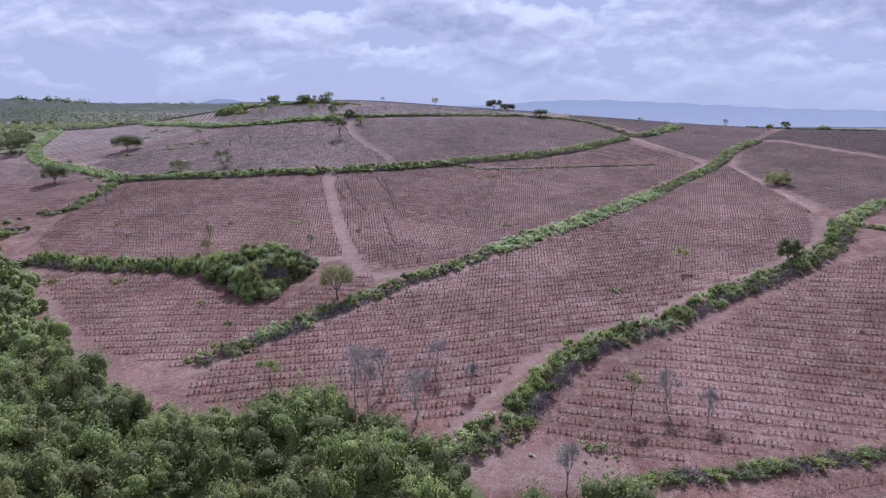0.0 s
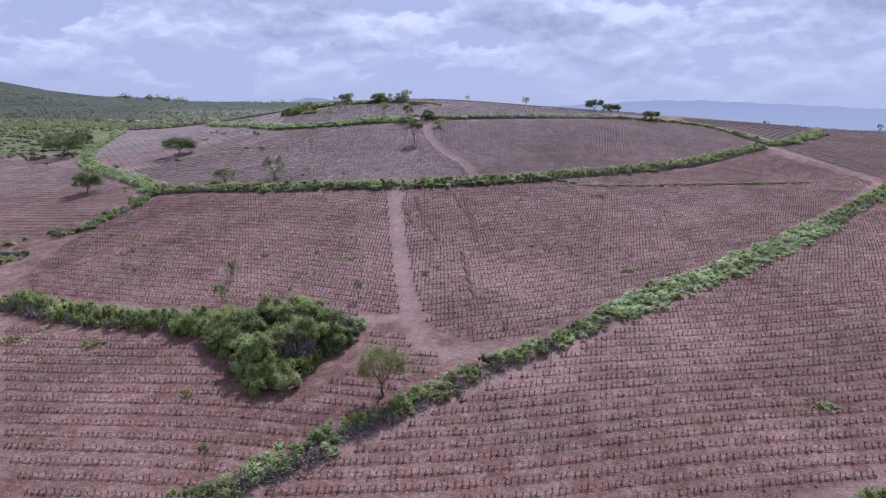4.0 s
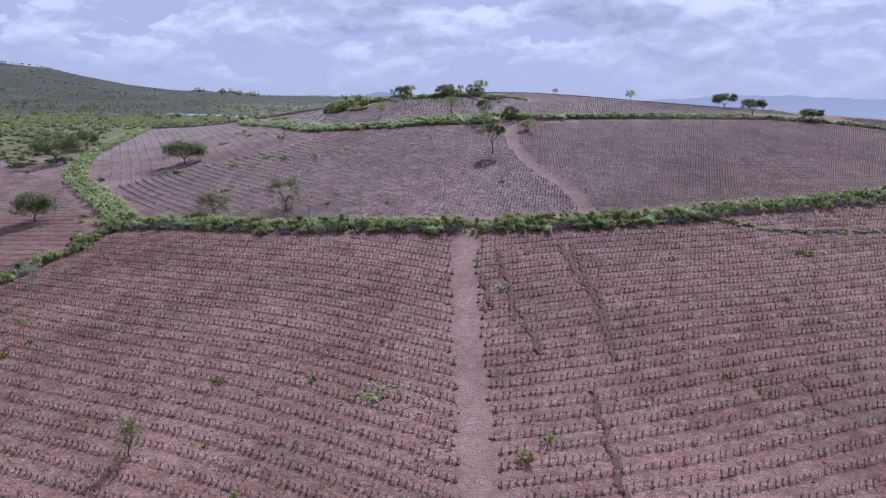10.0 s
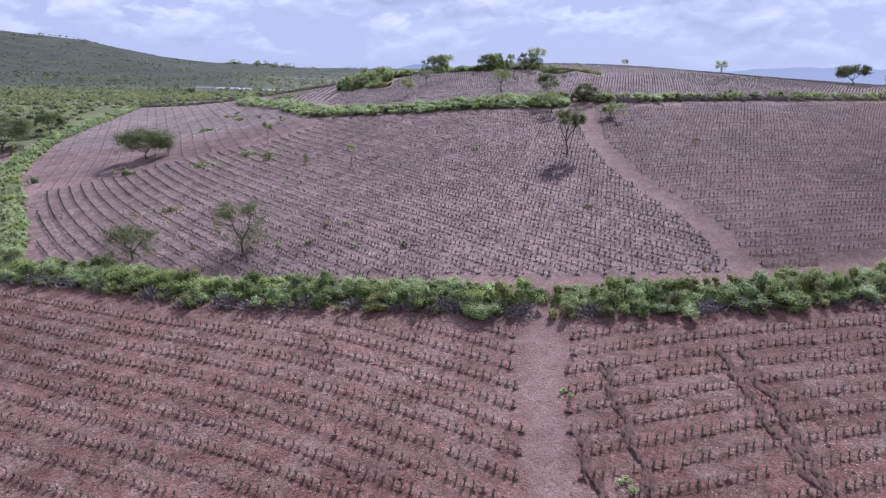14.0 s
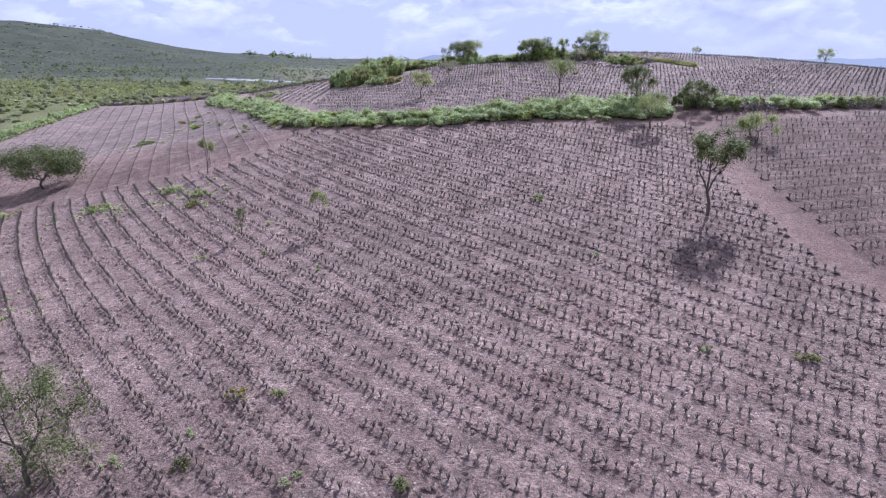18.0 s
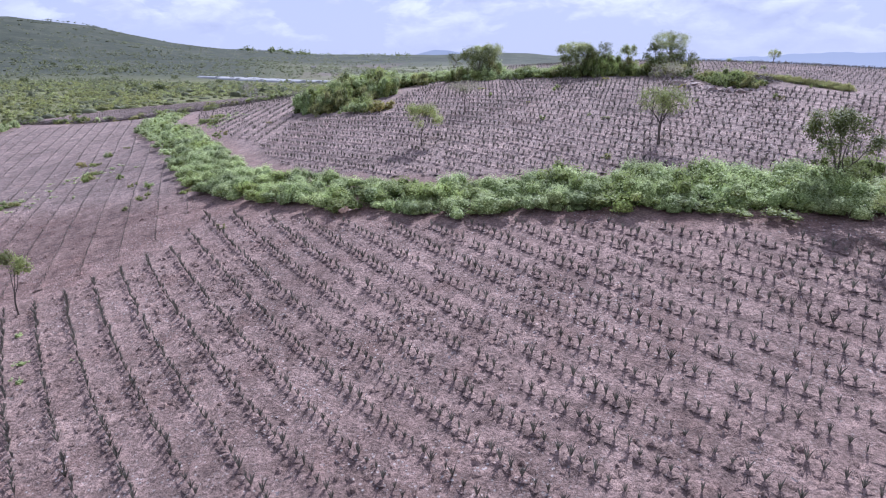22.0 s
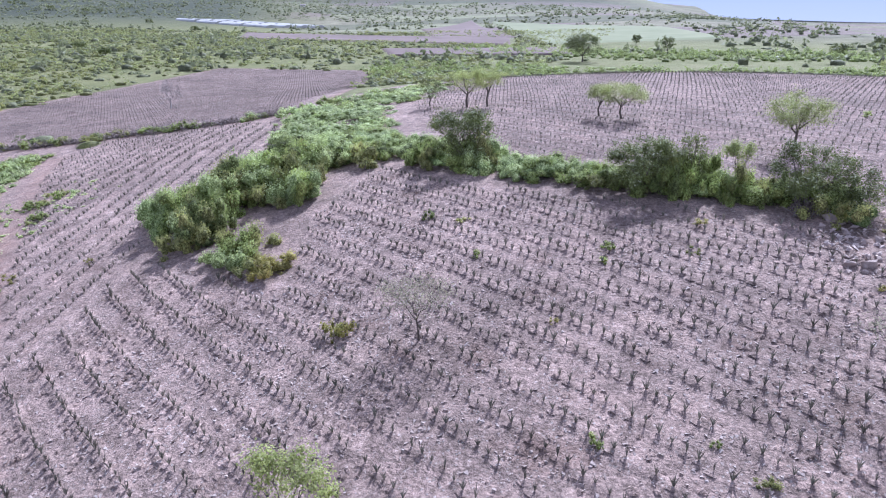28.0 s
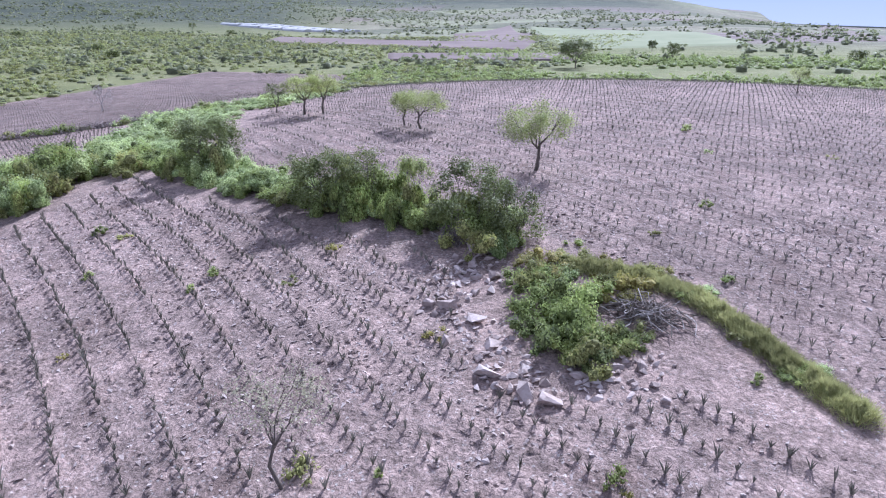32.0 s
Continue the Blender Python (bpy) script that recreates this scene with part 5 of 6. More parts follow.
def scatter(name, xs, ys, radius, height, leaves, leaf, material, mass, label, category, seed, sink=0.1):
    """Many shrubs as one mesh."""
    r = np.random.default_rng(seed)
    shapes, split = [], []
    for k in range(4):
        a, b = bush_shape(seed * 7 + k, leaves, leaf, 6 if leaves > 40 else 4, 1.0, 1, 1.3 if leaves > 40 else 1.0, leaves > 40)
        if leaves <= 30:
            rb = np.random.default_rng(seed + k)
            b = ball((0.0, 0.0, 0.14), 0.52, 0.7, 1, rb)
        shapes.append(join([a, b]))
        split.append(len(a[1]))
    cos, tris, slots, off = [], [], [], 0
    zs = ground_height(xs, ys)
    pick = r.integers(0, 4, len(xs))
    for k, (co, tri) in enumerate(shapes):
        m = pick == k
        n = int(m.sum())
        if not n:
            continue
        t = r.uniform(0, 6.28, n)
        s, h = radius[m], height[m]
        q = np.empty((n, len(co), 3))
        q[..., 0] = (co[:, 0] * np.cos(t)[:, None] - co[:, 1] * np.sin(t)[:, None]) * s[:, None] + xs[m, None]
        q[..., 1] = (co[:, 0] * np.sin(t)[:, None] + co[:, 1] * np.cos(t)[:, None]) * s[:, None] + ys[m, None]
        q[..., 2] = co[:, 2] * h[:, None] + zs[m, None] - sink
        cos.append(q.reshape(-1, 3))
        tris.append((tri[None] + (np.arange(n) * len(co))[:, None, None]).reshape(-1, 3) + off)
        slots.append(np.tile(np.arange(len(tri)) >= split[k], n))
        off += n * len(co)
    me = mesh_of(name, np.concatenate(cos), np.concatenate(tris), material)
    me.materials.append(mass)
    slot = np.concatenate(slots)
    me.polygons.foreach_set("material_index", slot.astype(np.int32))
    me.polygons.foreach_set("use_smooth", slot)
    return tagged(new(name, me), label, category, kind="stuff")


patch = np.array([(x, y, s) for x, y, s in WEEDS if s > 2.4])
at_patch = patch[r_weed.integers(0, len(patch), 520)]
ex, ey = at_patch[:, 0] + r_weed.normal(0, 1, 520) * at_patch[:, 2] * 1.1, at_patch[:, 1] + r_weed.normal(0, 1, 520) * at_patch[:, 2] * 0.9
ok = ~near_hedge(ex, ey, 0.5)
ex, ey = ex[ok], ey[ok]
scatter("weed_patch", ex, ey, r_weed.uniform(0.2, 0.65, len(ex)), r_weed.uniform(0.12, 0.4, len(ex)), 26, 0.3, LEAF_VINE, FOLIAGE_VINE, "low bright green weeds spreading between agave rows", "weeds", 66, 0.02)

WOOD_EDGE = [(-135, 185), (-111, 168), (-92, 147), (-72, 119), (-63, 107), (-53, 101), (-48, 94), (-42, 89), (-32, 86), (-21, 88), (-15, 89), (-10, 83), (-3, 80), (1, 75), (5, 68), (22, 68), (24, 60), (30, 20), (-60, 10), (-200, 60), (-240, 180)]
wx, wy = np.append(rng.uniform(-240, 30, 4200), rng.uniform(-75, 30, 700)), np.append(rng.uniform(30, 190, 4200), rng.uniform(40, 125, 700))
ok = inside(WOOD_EDGE, wx, wy) & ~near_track(wx, wy, 1.0)
thin = np.random.default_rng(29).random(ok.sum()) < 0.62
wx, wy = wx[ok][thin], wy[ok][thin]
third = rng.integers(0, 3, len(wx))
close = np.hypot(wx + 20, wy - 70) < 62
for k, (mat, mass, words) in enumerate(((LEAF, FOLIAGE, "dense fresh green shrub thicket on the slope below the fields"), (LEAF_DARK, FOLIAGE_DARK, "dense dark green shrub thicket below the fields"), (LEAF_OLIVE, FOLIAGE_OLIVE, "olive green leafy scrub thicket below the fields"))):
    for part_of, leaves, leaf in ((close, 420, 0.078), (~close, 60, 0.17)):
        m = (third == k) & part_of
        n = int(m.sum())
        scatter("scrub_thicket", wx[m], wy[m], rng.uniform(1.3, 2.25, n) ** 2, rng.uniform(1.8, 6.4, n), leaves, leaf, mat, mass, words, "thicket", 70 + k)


def off_fields(x, y):
    ok = ~near_hedge(x, y, 2.0) & ~near_track(x, y, 2.0)
    for _, outline, _, _ in FIELDS:
        ok &= ~inside(outline, x, y)
    return ok & ~inside(WOOD_EDGE, x, y)


PLOTS = [[(-503, 985), (-184, 863), (-163, 763), (-430, 857)],
    [(-233, 704), (-125, 742), (-116, 677), (-206, 651)]]
sx, sy = rng.uniform(-760, -118, 21000), rng.uniform(150, 1000, 21000)
dense = smooth_noise(sx, sy, 90, 31) + rng.normal(0, 0.5, len(sx))
ok = off_fields(sx, sy) & ~((sx > -160) & (sy > 330) & (sy < 480)) & ~inside(PLOTS[0], sx, sy) & ~inside(PLOTS[1], sx, sy) & (dense > -0.45) & (np.hypot(sx + 60, sy - 280) > 70)
sx, sy = sx[ok], sy[ok]
half = rng.integers(0, 3, len(sx))
for k, (mat, mass) in enumerate(((LEAF_FAR, FOLIAGE_FAR), (LEAF_OLIVE, FOLIAGE_OLIVE), (LEAF_PALE, FOLIAGE_OLIVE))):
    m = half == k
    n = int(m.sum())
    scatter("valley_scrub", sx[m], sy[m], rng.uniform(1.2, 3.6, n) ** 1.2, rng.uniform(0.9, 3.2, n), 24, 0.26, mat, mass, "scattered green scrub over the dry grassy valley", "scrub", 80 + k)

PALE_FIELD = [(-326, 1362), (-76, 1076), (-32, 851), (-148, 773)]
PLOUGHED_FIELD = [(-348, 1111), (-364, 1405), (-183, 866), (-244, 842)]
fx, fy = rng.uniform(-1500, 700, 10000), rng.uniform(430, 2000, 10000)
dense = smooth_noise(fx, fy, 260, 41) + rng.normal(0, 0.45, len(fx))
ok = off_fields(fx, fy) & (dense > -0.1) & (np.hypot(fx + 80, fy - 380) > 240) & ~inside(PLOTS[0], fx, fy) & ~inside(PLOTS[1], fx, fy) & ~inside(PALE_FIELD, fx, fy) & ~inside(PLOUGHED_FIELD, fx, fy) & (np.hypot(fx + 670, fy - 1225) > 190)
fx, fy = fx[ok], fy[ok]
n = len(fx)
scatter("far_woods", fx, fy, rng.uniform(2, 7, n), rng.uniform(1.5, 6.5, n), 10, 0.4, LEAF_FAR, FOLIAGE_FAR, "distant dark green trees and hedgerows across the valley", "woods", 90)
lx, ly = rng.uniform(-190, 320, 8500), rng.uniform(545, 800, 8500)
band = np.minimum(np.abs(ly - 578 - 0.1 * (lx + 60) - 12 * np.sin(lx / 40)), np.abs(ly - 690 + 0.12 * lx - 14 * np.sin(lx / 55)))
ok = off_fields(lx, ly) & ~inside(PALE_FIELD, lx, ly) & (band < 20 + 26 * rng.random(len(lx)))
lx, ly = lx[ok], ly[ok]
n = len(lx)
scatter("far_hedgerow", lx, ly, rng.uniform(1.5, 3.8, n), rng.uniform(1.0, 3.2, n), 26, 0.24, LEAF, FOLIAGE, "long green hedgerow beyond the plateau field", "hedge", 91)

# ---- greenhouses in the valley ----


def build_greenhouse(x, y, length, width, turn):
    house = empty_at("greenhouse", x, y)
    house.rotation_euler.z = turn
    a = np.linspace(0, math.pi, 9)
    ring = np.stack([np.cos(a) * width / 2, 1.0 + np.sin(a) * 2.6], 1)
    ring = np.concatenate([[[width / 2, -1.5]], ring, [[-width / 2, -1.5]]])
    n = len(ring)
    co = np.concatenate([np.column_stack([np.full(n, s * length / 2), ring]) for s in (-1, 1)])
    quads = [(k, k + 1, n + k + 1, n + k) for k in range(n - 1)]
    film = new("film_cover", mesh_of("film_cover", co, np.array(quads), PLASTIC))
    film.parent = house
    for s in (-1, 1):
        bm = bmesh.new()
        bm.faces.new([bm.verts.new((s * length / 2, px, pz)) for px, pz in ring])
        me = bpy.data.meshes.new("end_wall")
        bm.to_mesh(me)
        bm.free()
        me.materials.append(PLASTIC)
        e = new("end_wall", me)
        e.parent = house
    tagged(house, "long white plastic tunnel greenhouse on the valley floor", "greenhouse", "greenhouses")


for k in range(4):
    for row in range(4):
        s, o = (k - 1.5) * 68 + row * 9 + 15, (row - 1.5) * 19
        build_greenhouse(-670 + s * 0.879 + o * 0.477, 1225 - s * 0.477 + o * 0.879, 62, 12, radians(-28.5))


def build_house(x, y, turn):
    house = empty_at("house", x, y)
    house.rotation_euler.z = turn

    def slab(name, lo, hi, material, parent):
        bm = bmesh.new()
        bmesh.ops.create_cube(bm, size=1.0, matrix=Matrix.Translation([(a + b) / 2 for a, b in zip(lo, hi)]) @ Matrix.Diagonal([b - a for a, b in zip(lo, hi)] + [1]))
        me = bpy.data.meshes.new(name)
        bm.to_mesh(me)
        bm.free()
        me.materials.append(material)
        ob = new(name, me)
        ob.parent = parent
        return ob

    slab("wall", (-6, -4, -1), (6, 4, 3.4), WHITEWASH, house)
    roof = [(-6.5, -4.6, 3.3), (6.5, -4.6, 3.3), (6.5, 0, 5.2), (-6.5, 0, 5.2), (-6.5, 4.6, 3.3), (6.5, 4.6, 3.3)]
    bm = bmesh.new()
    v = [bm.verts.new(q) for q in roof]
    for f in ((0, 1, 2, 3), (3, 2, 5, 4), (0, 3, 4), (1, 5, 2)):
        bm.faces.new([v[k] for k in f])
    me = bpy.data.meshes.new("roof")
    bm.to_mesh(me)
    bm.free()
    me.materials.append(ROOF)
    new("roof", me).parent = house
    slab("door", (-0.6, -4.06, 0), (0.6, -3.9, 2.1), ROOF, house)
    for k in (-3.6, 3.6):
        slab("window", (k - 0.7, -4.06, 1.0), (k + 0.7, -3.9, 2.2), DARK_SOIL, house)
    tagged(house, "small white farmhouse with low roof in the far valley", "house")


build_house(-850, 1770, radians(25))


def sheet_height(x, y):
    """The height of the ground sheet itself, between its own corners."""
    xs, ys, z = GRID["xs"], GRID["ys"], GRID["z"]
    i, j = np.clip(np.searchsorted(xs, x) - 1, 0, len(xs) - 2), np.clip(np.searchsorted(ys, y) - 1, 0, len(ys) - 2)
    u, v = (x - xs[i]) / (xs[i + 1] - xs[i]), (y - ys[j]) / (ys[j + 1] - ys[j])
    return z[j, i] * (1 - u) * (1 - v) + z[j, i + 1] * u * (1 - v) + z[j + 1, i] * (1 - u) * v + z[j + 1, i + 1] * u * v


def far_field(outline, material, label):
    o = np.array(outline, float)
    n = 40
    u, v = np.meshgrid(np.linspace(0, 1, n), np.linspace(0, 1, n))
    p = (o[0] * ((1 - u) * (1 - v))[..., None] + o[1] * (u * (1 - v))[..., None] + o[2] * (u * v)[..., None] + o[3] * ((1 - u) * v)[..., None]).reshape(-1, 2)
    i = np.arange(n * n).reshape(n, n)
    quads = np.stack([i[:-1, :-1], i[:-1, 1:], i[1:, 1:], i[1:, :-1]], -1).reshape(-1, 4)
    rim = ((u == 0) | (u == 1) | (v == 0) | (v == 1)).ravel()
    co = np.column_stack([p, sheet_height(p[:, 0], p[:, 1]) + np.where(rim, -2.0, 0.9)])
    tagged(new("field", mesh_of("field", co, quads, material)), label, "field", kind="structure")


far_field(PALE_FIELD, PALE_CROP, "pale green crop field across the valley")
far_field([(-348, 1111), (-364, 1405), (-183, 866), (-244, 842)], PLOUGHED, "brown ploughed plot across the valley")


for plot in PLOTS:
    far_field(plot, PLOUGHED, "brown ploughed strip on the valley floor")


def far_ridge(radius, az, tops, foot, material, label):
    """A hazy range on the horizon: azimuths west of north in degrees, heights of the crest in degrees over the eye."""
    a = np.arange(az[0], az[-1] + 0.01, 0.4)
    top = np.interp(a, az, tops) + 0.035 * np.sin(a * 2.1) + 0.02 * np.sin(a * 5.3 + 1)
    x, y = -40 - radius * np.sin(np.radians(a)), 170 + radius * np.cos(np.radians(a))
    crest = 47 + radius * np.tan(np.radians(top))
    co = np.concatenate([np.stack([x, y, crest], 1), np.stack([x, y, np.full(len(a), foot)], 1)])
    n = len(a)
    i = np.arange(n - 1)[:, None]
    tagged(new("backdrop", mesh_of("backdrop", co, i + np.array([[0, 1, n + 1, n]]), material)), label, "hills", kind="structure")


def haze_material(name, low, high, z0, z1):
    """Distance haze painted as glowing air blue, paler towards the plain at its foot."""
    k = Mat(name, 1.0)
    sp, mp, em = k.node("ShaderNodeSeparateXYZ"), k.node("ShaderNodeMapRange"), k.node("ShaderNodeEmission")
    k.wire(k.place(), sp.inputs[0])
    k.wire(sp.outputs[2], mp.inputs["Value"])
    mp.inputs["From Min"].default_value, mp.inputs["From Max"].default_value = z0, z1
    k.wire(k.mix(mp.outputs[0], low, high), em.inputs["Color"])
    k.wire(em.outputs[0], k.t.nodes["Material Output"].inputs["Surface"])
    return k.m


# flat upright sheets; the blue of the air is put into their glow
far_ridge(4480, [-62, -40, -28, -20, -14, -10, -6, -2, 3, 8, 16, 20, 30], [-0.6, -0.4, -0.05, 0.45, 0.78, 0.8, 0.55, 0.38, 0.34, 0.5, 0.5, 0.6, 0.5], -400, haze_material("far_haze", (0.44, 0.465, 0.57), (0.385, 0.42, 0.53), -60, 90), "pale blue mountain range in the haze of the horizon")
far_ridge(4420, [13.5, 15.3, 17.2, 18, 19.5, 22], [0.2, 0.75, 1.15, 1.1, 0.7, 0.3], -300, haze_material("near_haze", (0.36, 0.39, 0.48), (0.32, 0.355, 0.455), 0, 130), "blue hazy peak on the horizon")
# tall trees along the far ridge
la = np.radians(np.sort(rng.uniform(20, 33, 130)))
lr = rng.uniform(2750, 2950, 130)
scatter("far_tree_line", -50 - lr * np.sin(la), 240 + lr * np.cos(la), rng.uniform(6, 16, 130), rng.uniform(7, 23, 130), 26, 0.3, LEAF_DARK, FOLIAGE_DARK, "row of tall dark trees on the far ridge", "trees", 93, 2.0)
# scrub on the mountain side
ma, mr = np.radians(rng.uniform(20, 64, 5200)), rng.uniform(1300, 2900, 5200)
mx, my = -50 - mr * np.sin(ma), 240 + mr * np.cos(ma)
ok = smooth_noise(mx, my, 300, 61) + rng.normal(0, 0.6, len(mx)) > -0.3
n = int(ok.sum())
scatter("mountain_scrub", mx[ok], my[ok], rng.uniform(4, 12, n), rng.uniform(2.5, 5.5, n), 8, 0.4, LEAF_FAR, FOLIAGE_FAR, "dark scrub woods on the rocky mountain side", "woods", 94, 1.2)

# ---- stones ----


def stone_shape(seed, points=9):
    r = np.random.default_rng(seed)
    bm = bmesh.new()
    for p in unit(r.normal(0, 1, (points, 3))) * r.uniform(0.36, 0.58, (points, 1)) * np.array([1.05, 0.92, 0.72]):
        bm.verts.new(p)
    bmesh.ops.convex_hull(bm, input=bm.verts[:])
    bmesh.ops.triangulate(bm, faces=bm.faces[:])
    bmesh.ops.delete(bm, geom=[v for v in bm.verts if not v.link_faces], context="VERTS")
    bm.verts.index_update()
    co, tri = np.array([v.co[:] for v in bm.verts]), np.array([[v.index for v in f.verts] for f in bm.faces])
    bm.free()
    return co, tri


STONES = [mesh_of("stone", *stone_shape(s), ROCK) for s in range(6)]


def scatter_stones(name, xs, ys, size, label, seed):
    r = np.random.default_rng(seed)
    shapes = [stone_shape(s + seed, 6) for s in range(4)]
    z = ground_height(xs, ys)
    cos, tris, off = [], [], 0
    pick = r.integers(0, 4, len(xs))
    for k, (co, tri) in enumerate(shapes):
        m = pick == k
        n = int(m.sum())
        t = r.uniform(0, 6.28, n)
        q = np.empty((n, len(co), 3))
        q[..., 0] = (co[:, 0] * np.cos(t)[:, None] - co[:, 1] * np.sin(t)[:, None]) * size[m, None] + xs[m, None]
        q[..., 1] = (co[:, 0] * np.sin(t)[:, None] + co[:, 1] * np.cos(t)[:, None]) * size[m, None] + ys[m, None]
        q[..., 2] = co[:, 2] * size[m, None] + z[m, None]
        cos.append(q.reshape(-1, 3))
        tris.append((tri[None] + (np.arange(n) * len(co))[:, None, None]).reshape(-1, 3) + off)
        off += n * len(co)
    ob = new(name, mesh_of(name, np.concatenate(cos), np.concatenate(tris), ROCK))
    tagged(ob, label, "stones", kind="stuff")


px, py = np.append(rng.uniform(-130, 0, 36000), rng.uniform(-106, -34, 20000)), np.append(rng.uniform(330, 420, 36000), rng.uniform(332, 386, 20000))
ok = (inside(FIELDS[9][1], px, py) | inside(FIELDS[11][1], px, py) | inside(FIELDS[10][1], px, py)) & (smooth_noise(px, py, 24, 51) + rng.normal(0, 0.6, len(px)) > -0.25)
px, py = px[ok], py[ok]
scatter_stones("loose_stones", px, py, rng.uniform(0.2, 0.62, len(px)) ** 1.7, "pale broken stones strewn over the hilltop soil", 61)
px, py = np.append(rng.uniform(-130, 60, 7000), rng.uniform(-110, -30, 9000)), np.append(rng.uniform(165, 330, 7000), rng.uniform(262, 330, 9000))
ok = (inside(FIELDS[0][1], px, py) | inside(FIELDS[1][1], px, py) | inside(FIELDS[6][1], px, py)) & (smooth_noise(px, py, 30, 52) + rng.normal(0, 0.4, len(px)) > 0.1)
px, py = px[ok], py[ok]
scatter_stones("field_stones", px, py, rng.uniform(0.3, 0.6, len(px)) ** 2, "grey broken stones strewn between agave rows", 71)



def soil_clods(name, outline, count, seed):
    """Broken lumps of earth left by the hoe between the rows of one field."""
    r = np.random.default_rng(seed)
    o = np.array(outline, float)
    x, y = r.uniform(o[:, 0].min(), o[:, 0].max(), count), r.uniform(o[:, 1].min(), o[:, 1].max(), count)
    ok = inside(outline, x, y) & (smooth_noise(x, y, 14, seed) + r.normal(0, 0.6, count) > -0.1)
    ok[ok] = ~near_hedge(x[ok], y[ok], 0.3) & ~near_track(x[ok], y[ok], 0.0)
    x, y = x[ok], y[ok]
    n = len(x)
    size = r.uniform(0.3, 0.58, n) ** 1.8
    base = np.array([[1, 0, -0.2], [-0.5, 0.87, -0.2], [-0.5, -0.87, -0.2], [0.1, 0.05, 0.55], [-0.45, 0.1, 0.4]])
    q = base[None] * r.uniform(0.6, 1.3, (n, 5, 3)) * size[:, None, None]
    t = r.uniform(0, 6.28, n)
    co = np.stack([q[..., 0] * np.cos(t)[:, None] - q[..., 1] * np.sin(t)[:, None] + x[:, None], q[..., 0] * np.sin(t)[:, None] + q[..., 1] * np.cos(t)[:, None] + y[:, None], q[..., 2] + ground_height(x, y)[:, None] + 0.03], -1)
    tri = np.array([(0, 1, 3), (1, 2, 4), (1, 4, 3), (2, 0, 3), (2, 3, 4)])
    me = mesh_of("soil_clods", co.reshape(-1, 3), (tri[None] + (np.arange(n) * 5)[:, None, None]).reshape(-1, 3), SOIL)
    at = me.attributes.new("cover", "FLOAT_COLOR", "POINT")
    at.data.foreach_set("color", np.repeat(cover_of(name, x, y), 5, 0).astype(np.float32).ravel())
    tagged(new("soil_clods", me), "broken lumps of reddish earth strewn between agave rows", "soil", kind="stuff")


for k, (field, count) in enumerate((("A", 9000), ("B", 14000), ("C", 22000), ("U", 14000), ("W", 9000), ("K", 5000))):
    soil_clods(field, next(f[1] for f in FIELDS if f[0] == field), count, 300 + k)

r_rock = random.Random(3)
PILE = [(-61.9, 373), (-62.4, 370.6), (-61.8, 368.1), (-60, 366.3), (-58.4, 364.8), (-56.9, 363.1), (-55.3, 362.2), (-52.4, 363.6), (-51.3, 364.8), (-61, 371)]
for k in range(270):
    cx, cy = PILE[k % len(PILE)]
    x, y, s = cx + r_rock.gauss(0, 0.85), cy + r_rock.gauss(0, 0.85), r_rock.uniform(0.2, 0.7) * (2.3 if k % 11 == 0 else 1)
    rock = new("boulder", STONES[k % 6])
    rock.matrix_basis = pose(x, y, gz(x, y) + 0.06 * s, r_rock.uniform(-30, 30), r_rock.uniform(-30, 30), r_rock.uniform(0, 360)) @ Matrix.Diagonal((s, s * 0.9, s * r_rock.uniform(0.6, 1.0), 1))
    tagged(rock, "grey weathered boulder in the stone heap by the shrubs", "boulder", "stone heap")

# ---- brushwood heap and grass bank on the hilltop ----
r_stick = np.random.default_rng(77)
heap = empty_at("brushwood_heap", -51.5, 369.5)
for k in range(190):
    a = r_stick.uniform(0, 6.28)
    s = np.array([r_stick.normal(0, 0.95), r_stick.normal(0, 0.7), r_stick.uniform(0.05, 0.95)])
    s[2] *= math.exp(-(s[0] ** 2 + s[1] ** 2) / 3.0)
    d = np.array([math.cos(a), math.sin(a), r_stick.uniform(-0.25, 0.35)])
    ln = r_stick.uniform(0.7, 2.4)
    thick = r_stick.uniform(0.4, 1.0)
    pts = [s - d * ln / 2, s - d * ln * 0.15 + r_stick.normal(0, 0.12, 3), s + d * ln * 0.2 + r_stick.normal(0, 0.15, 3), s + d * ln / 2 + r_stick.normal(0, 0.12, 3)]
    pts = [np.array([q[0], q[1], max(q[2], 0.03)]) for q in pts]
    st = new("branch", mesh_of("branch", *limb(pts, [0.045 * thick, 0.038 * thick, 0.026 * thick, 0.01], 5), BARK if k % 3 else BARK_PALE))
    st.parent = heap
tagged(heap, "tangled heap of dry grey cut branches", "brushwood")

GRASS_BANK = [(-56, 373.6), (-52.4, 373.6), (-49.4, 372.2), (-47.1, 369.8), (-45.2, 367.6), (-43.6, 365.9), (-42.4, 364.6)]
n = 60000
seg = r_stick.integers(0, len(GRASS_BANK) - 1, n)
s = r_stick.random(n)
gp = np.array(GRASS_BANK)
off = np.clip(r_stick.normal(0, 0.3, (2, n)), -0.75, 0.75)
bx, by = (gp[seg] * (1 - s[:, None]) + gp[seg + 1] * s[:, None]).T + off
tuft = 0.7 + 0.4 * smooth_noise(bx, by, 1.3, 33) + 0.3 * smooth_noise(bx, by, 0.5, 34)
rise = np.clip(0.62 * (1 - (np.hypot(*off) / 0.85) ** 2), 0, 1) * tuft
bz = ground_height(bx, by) + rise * r_stick.uniform(0.0, 1.0, n) ** 0.4 * 0.9
hh = r_stick.uniform(0.08, 0.5, n) ** 1.2
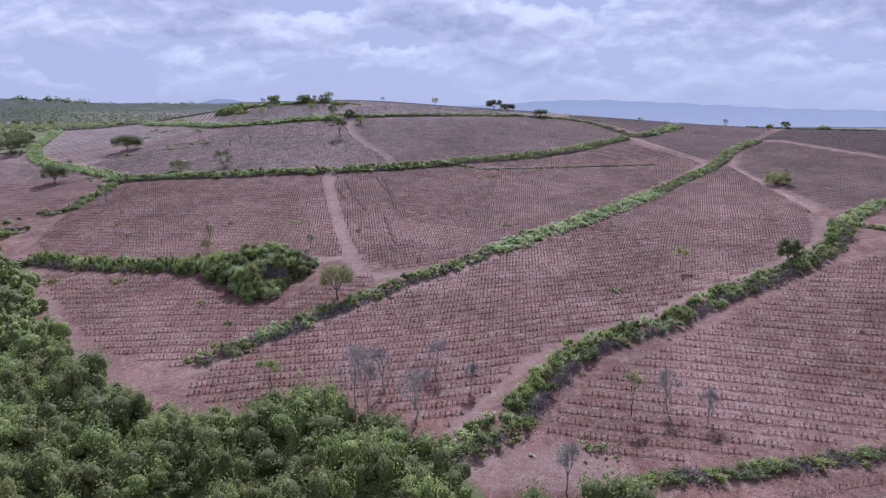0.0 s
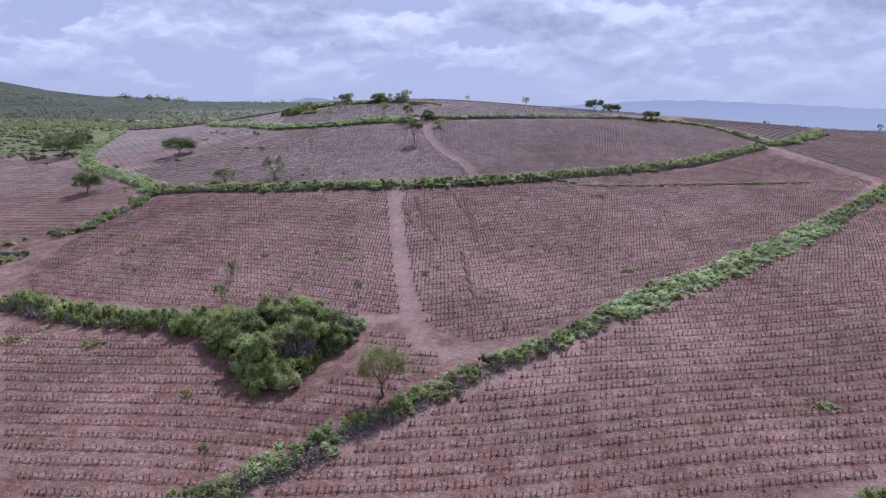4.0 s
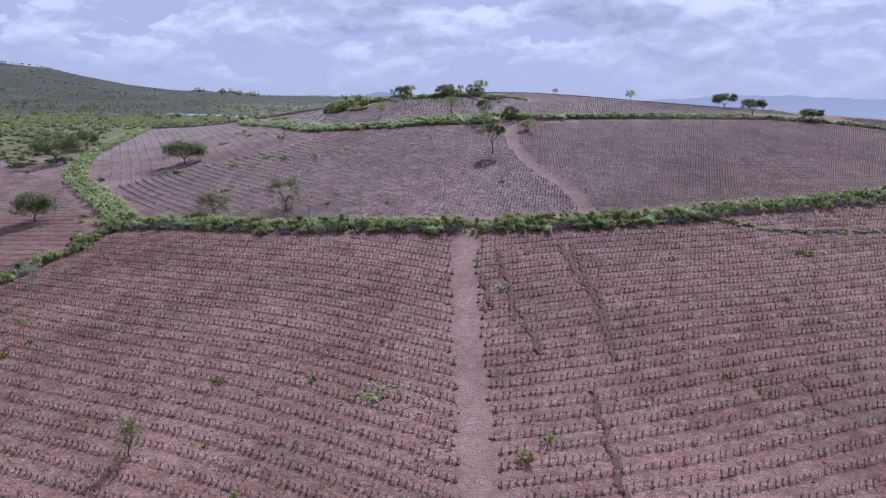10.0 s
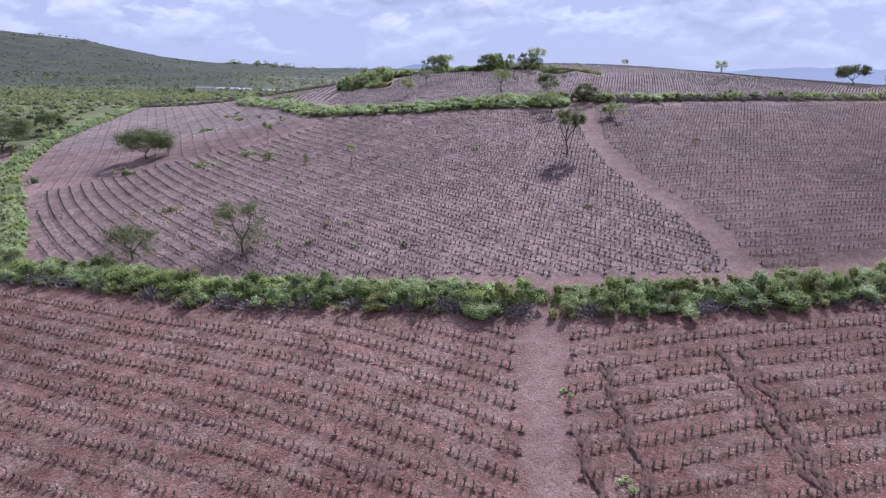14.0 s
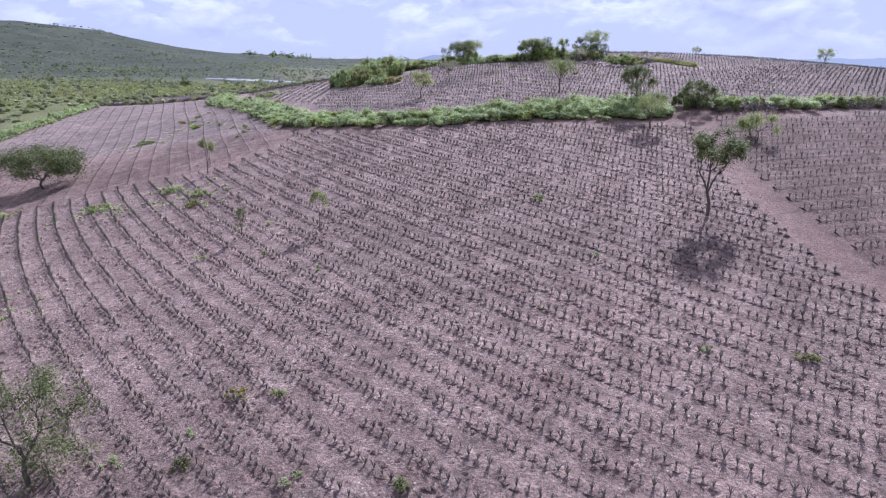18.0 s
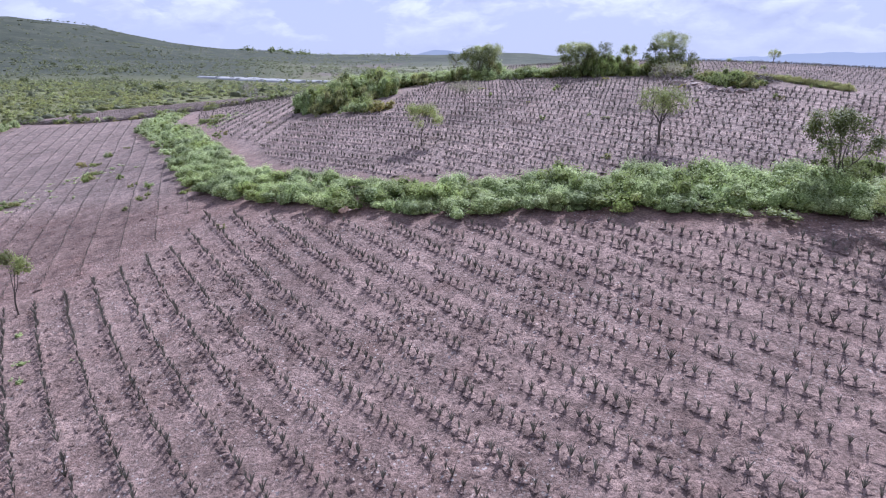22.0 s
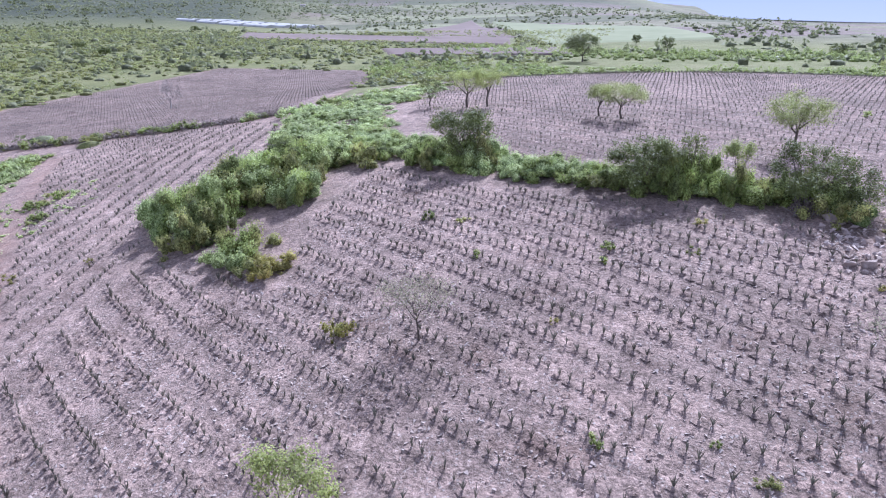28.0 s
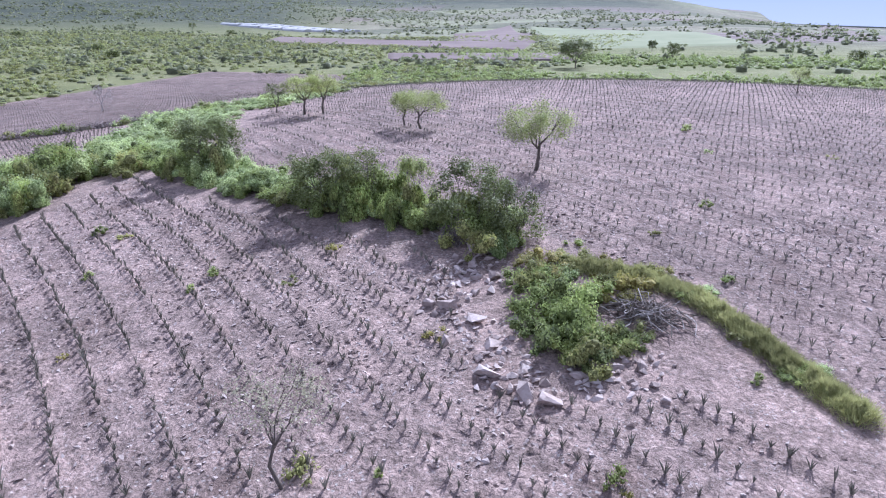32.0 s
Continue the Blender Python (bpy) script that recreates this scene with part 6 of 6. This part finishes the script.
ang = r_stick.uniform(0, 6.28, n)
wv = np.stack([np.cos(ang), np.sin(ang), 0 * ang], 1) * 0.016
root = np.stack([bx, by, bz], 1)
tip = root + np.stack([off[0] * 0.28 + r_stick.normal(0, 0.1, n), off[1] * 0.28 + r_stick.normal(0, 0.1, n), hh], 1)
co = np.stack([root - wv, root + wv, tip], 1).reshape(-1, 3)
tagged(new("grass_bank", mesh_of("grass_bank", co, np.arange(3 * n).reshape(-1, 3), GRASS)), "rounded strip of yellow-green grass along a field bank", "grass", kind="stuff")

# ---- eroded furrows in the middle field ----
GULLIES = [
    [(-23, 239.4), (-19.6, 228.3), (-16.9, 221), (-14.8, 213.1)], [(-21.2, 239.9), (-17.4, 225.1), (-15.5, 219)],
    [(-33.2, 234.9), (-29.3, 221.1), (-27.2, 209.9)], [(-34.5, 225.5), (-30.6, 213)], [(-16.6, 194.5), (-14.1, 181.3), (-11.7, 168.6)],
    [(6.8, 201.6), (8.1, 194.8)], [(-33.2, 234.2), (-27.4, 215), (-22.8, 201.8)], [(-18.9, 231.8), (-15.7, 213.1), (-13.8, 201.8)],
]
r_gully = np.random.default_rng(19)
for line in GULLIES:
    pts = np.array(line)
    d = np.concatenate([[0], np.cumsum(np.hypot(*np.diff(pts, axis=0).T))])
    s = np.arange(0, d[-1], 0.35)
    cx, cy = np.interp(s, d, pts[:, 0]) + 0.25 * np.sin(s * 1.1) + r_gully.normal(0, 0.06, len(s)), np.interp(s, d, pts[:, 1])
    rows = []
    for off, up in ((-0.42, -0.03), (-0.22, 0.26), (0.0, 0.04), (0.2, 0.24), (0.44, -0.03)):
        w = off * r_gully.uniform(0.5, 1.25, len(s))
        rows.append(np.stack([cx + w, cy + 0.3 * w, ground_height(cx + w, cy) + up * r_gully.uniform(0.4, 1.5, len(s)) + 0.03], 1))
    co = np.stack(rows, 1).reshape(-1, 3)
    i = np.arange(len(s) - 1)[:, None] * 5
    quads = np.concatenate([i + np.array([[k, k + 1, k + 6, k + 5]]) for k in range(4)])
    tagged(new("eroded_furrow", mesh_of("eroded_furrow", co, quads, DARK_SOIL)), "dark crumbling erosion furrow running down the slope", "furrow", "erosion furrows")
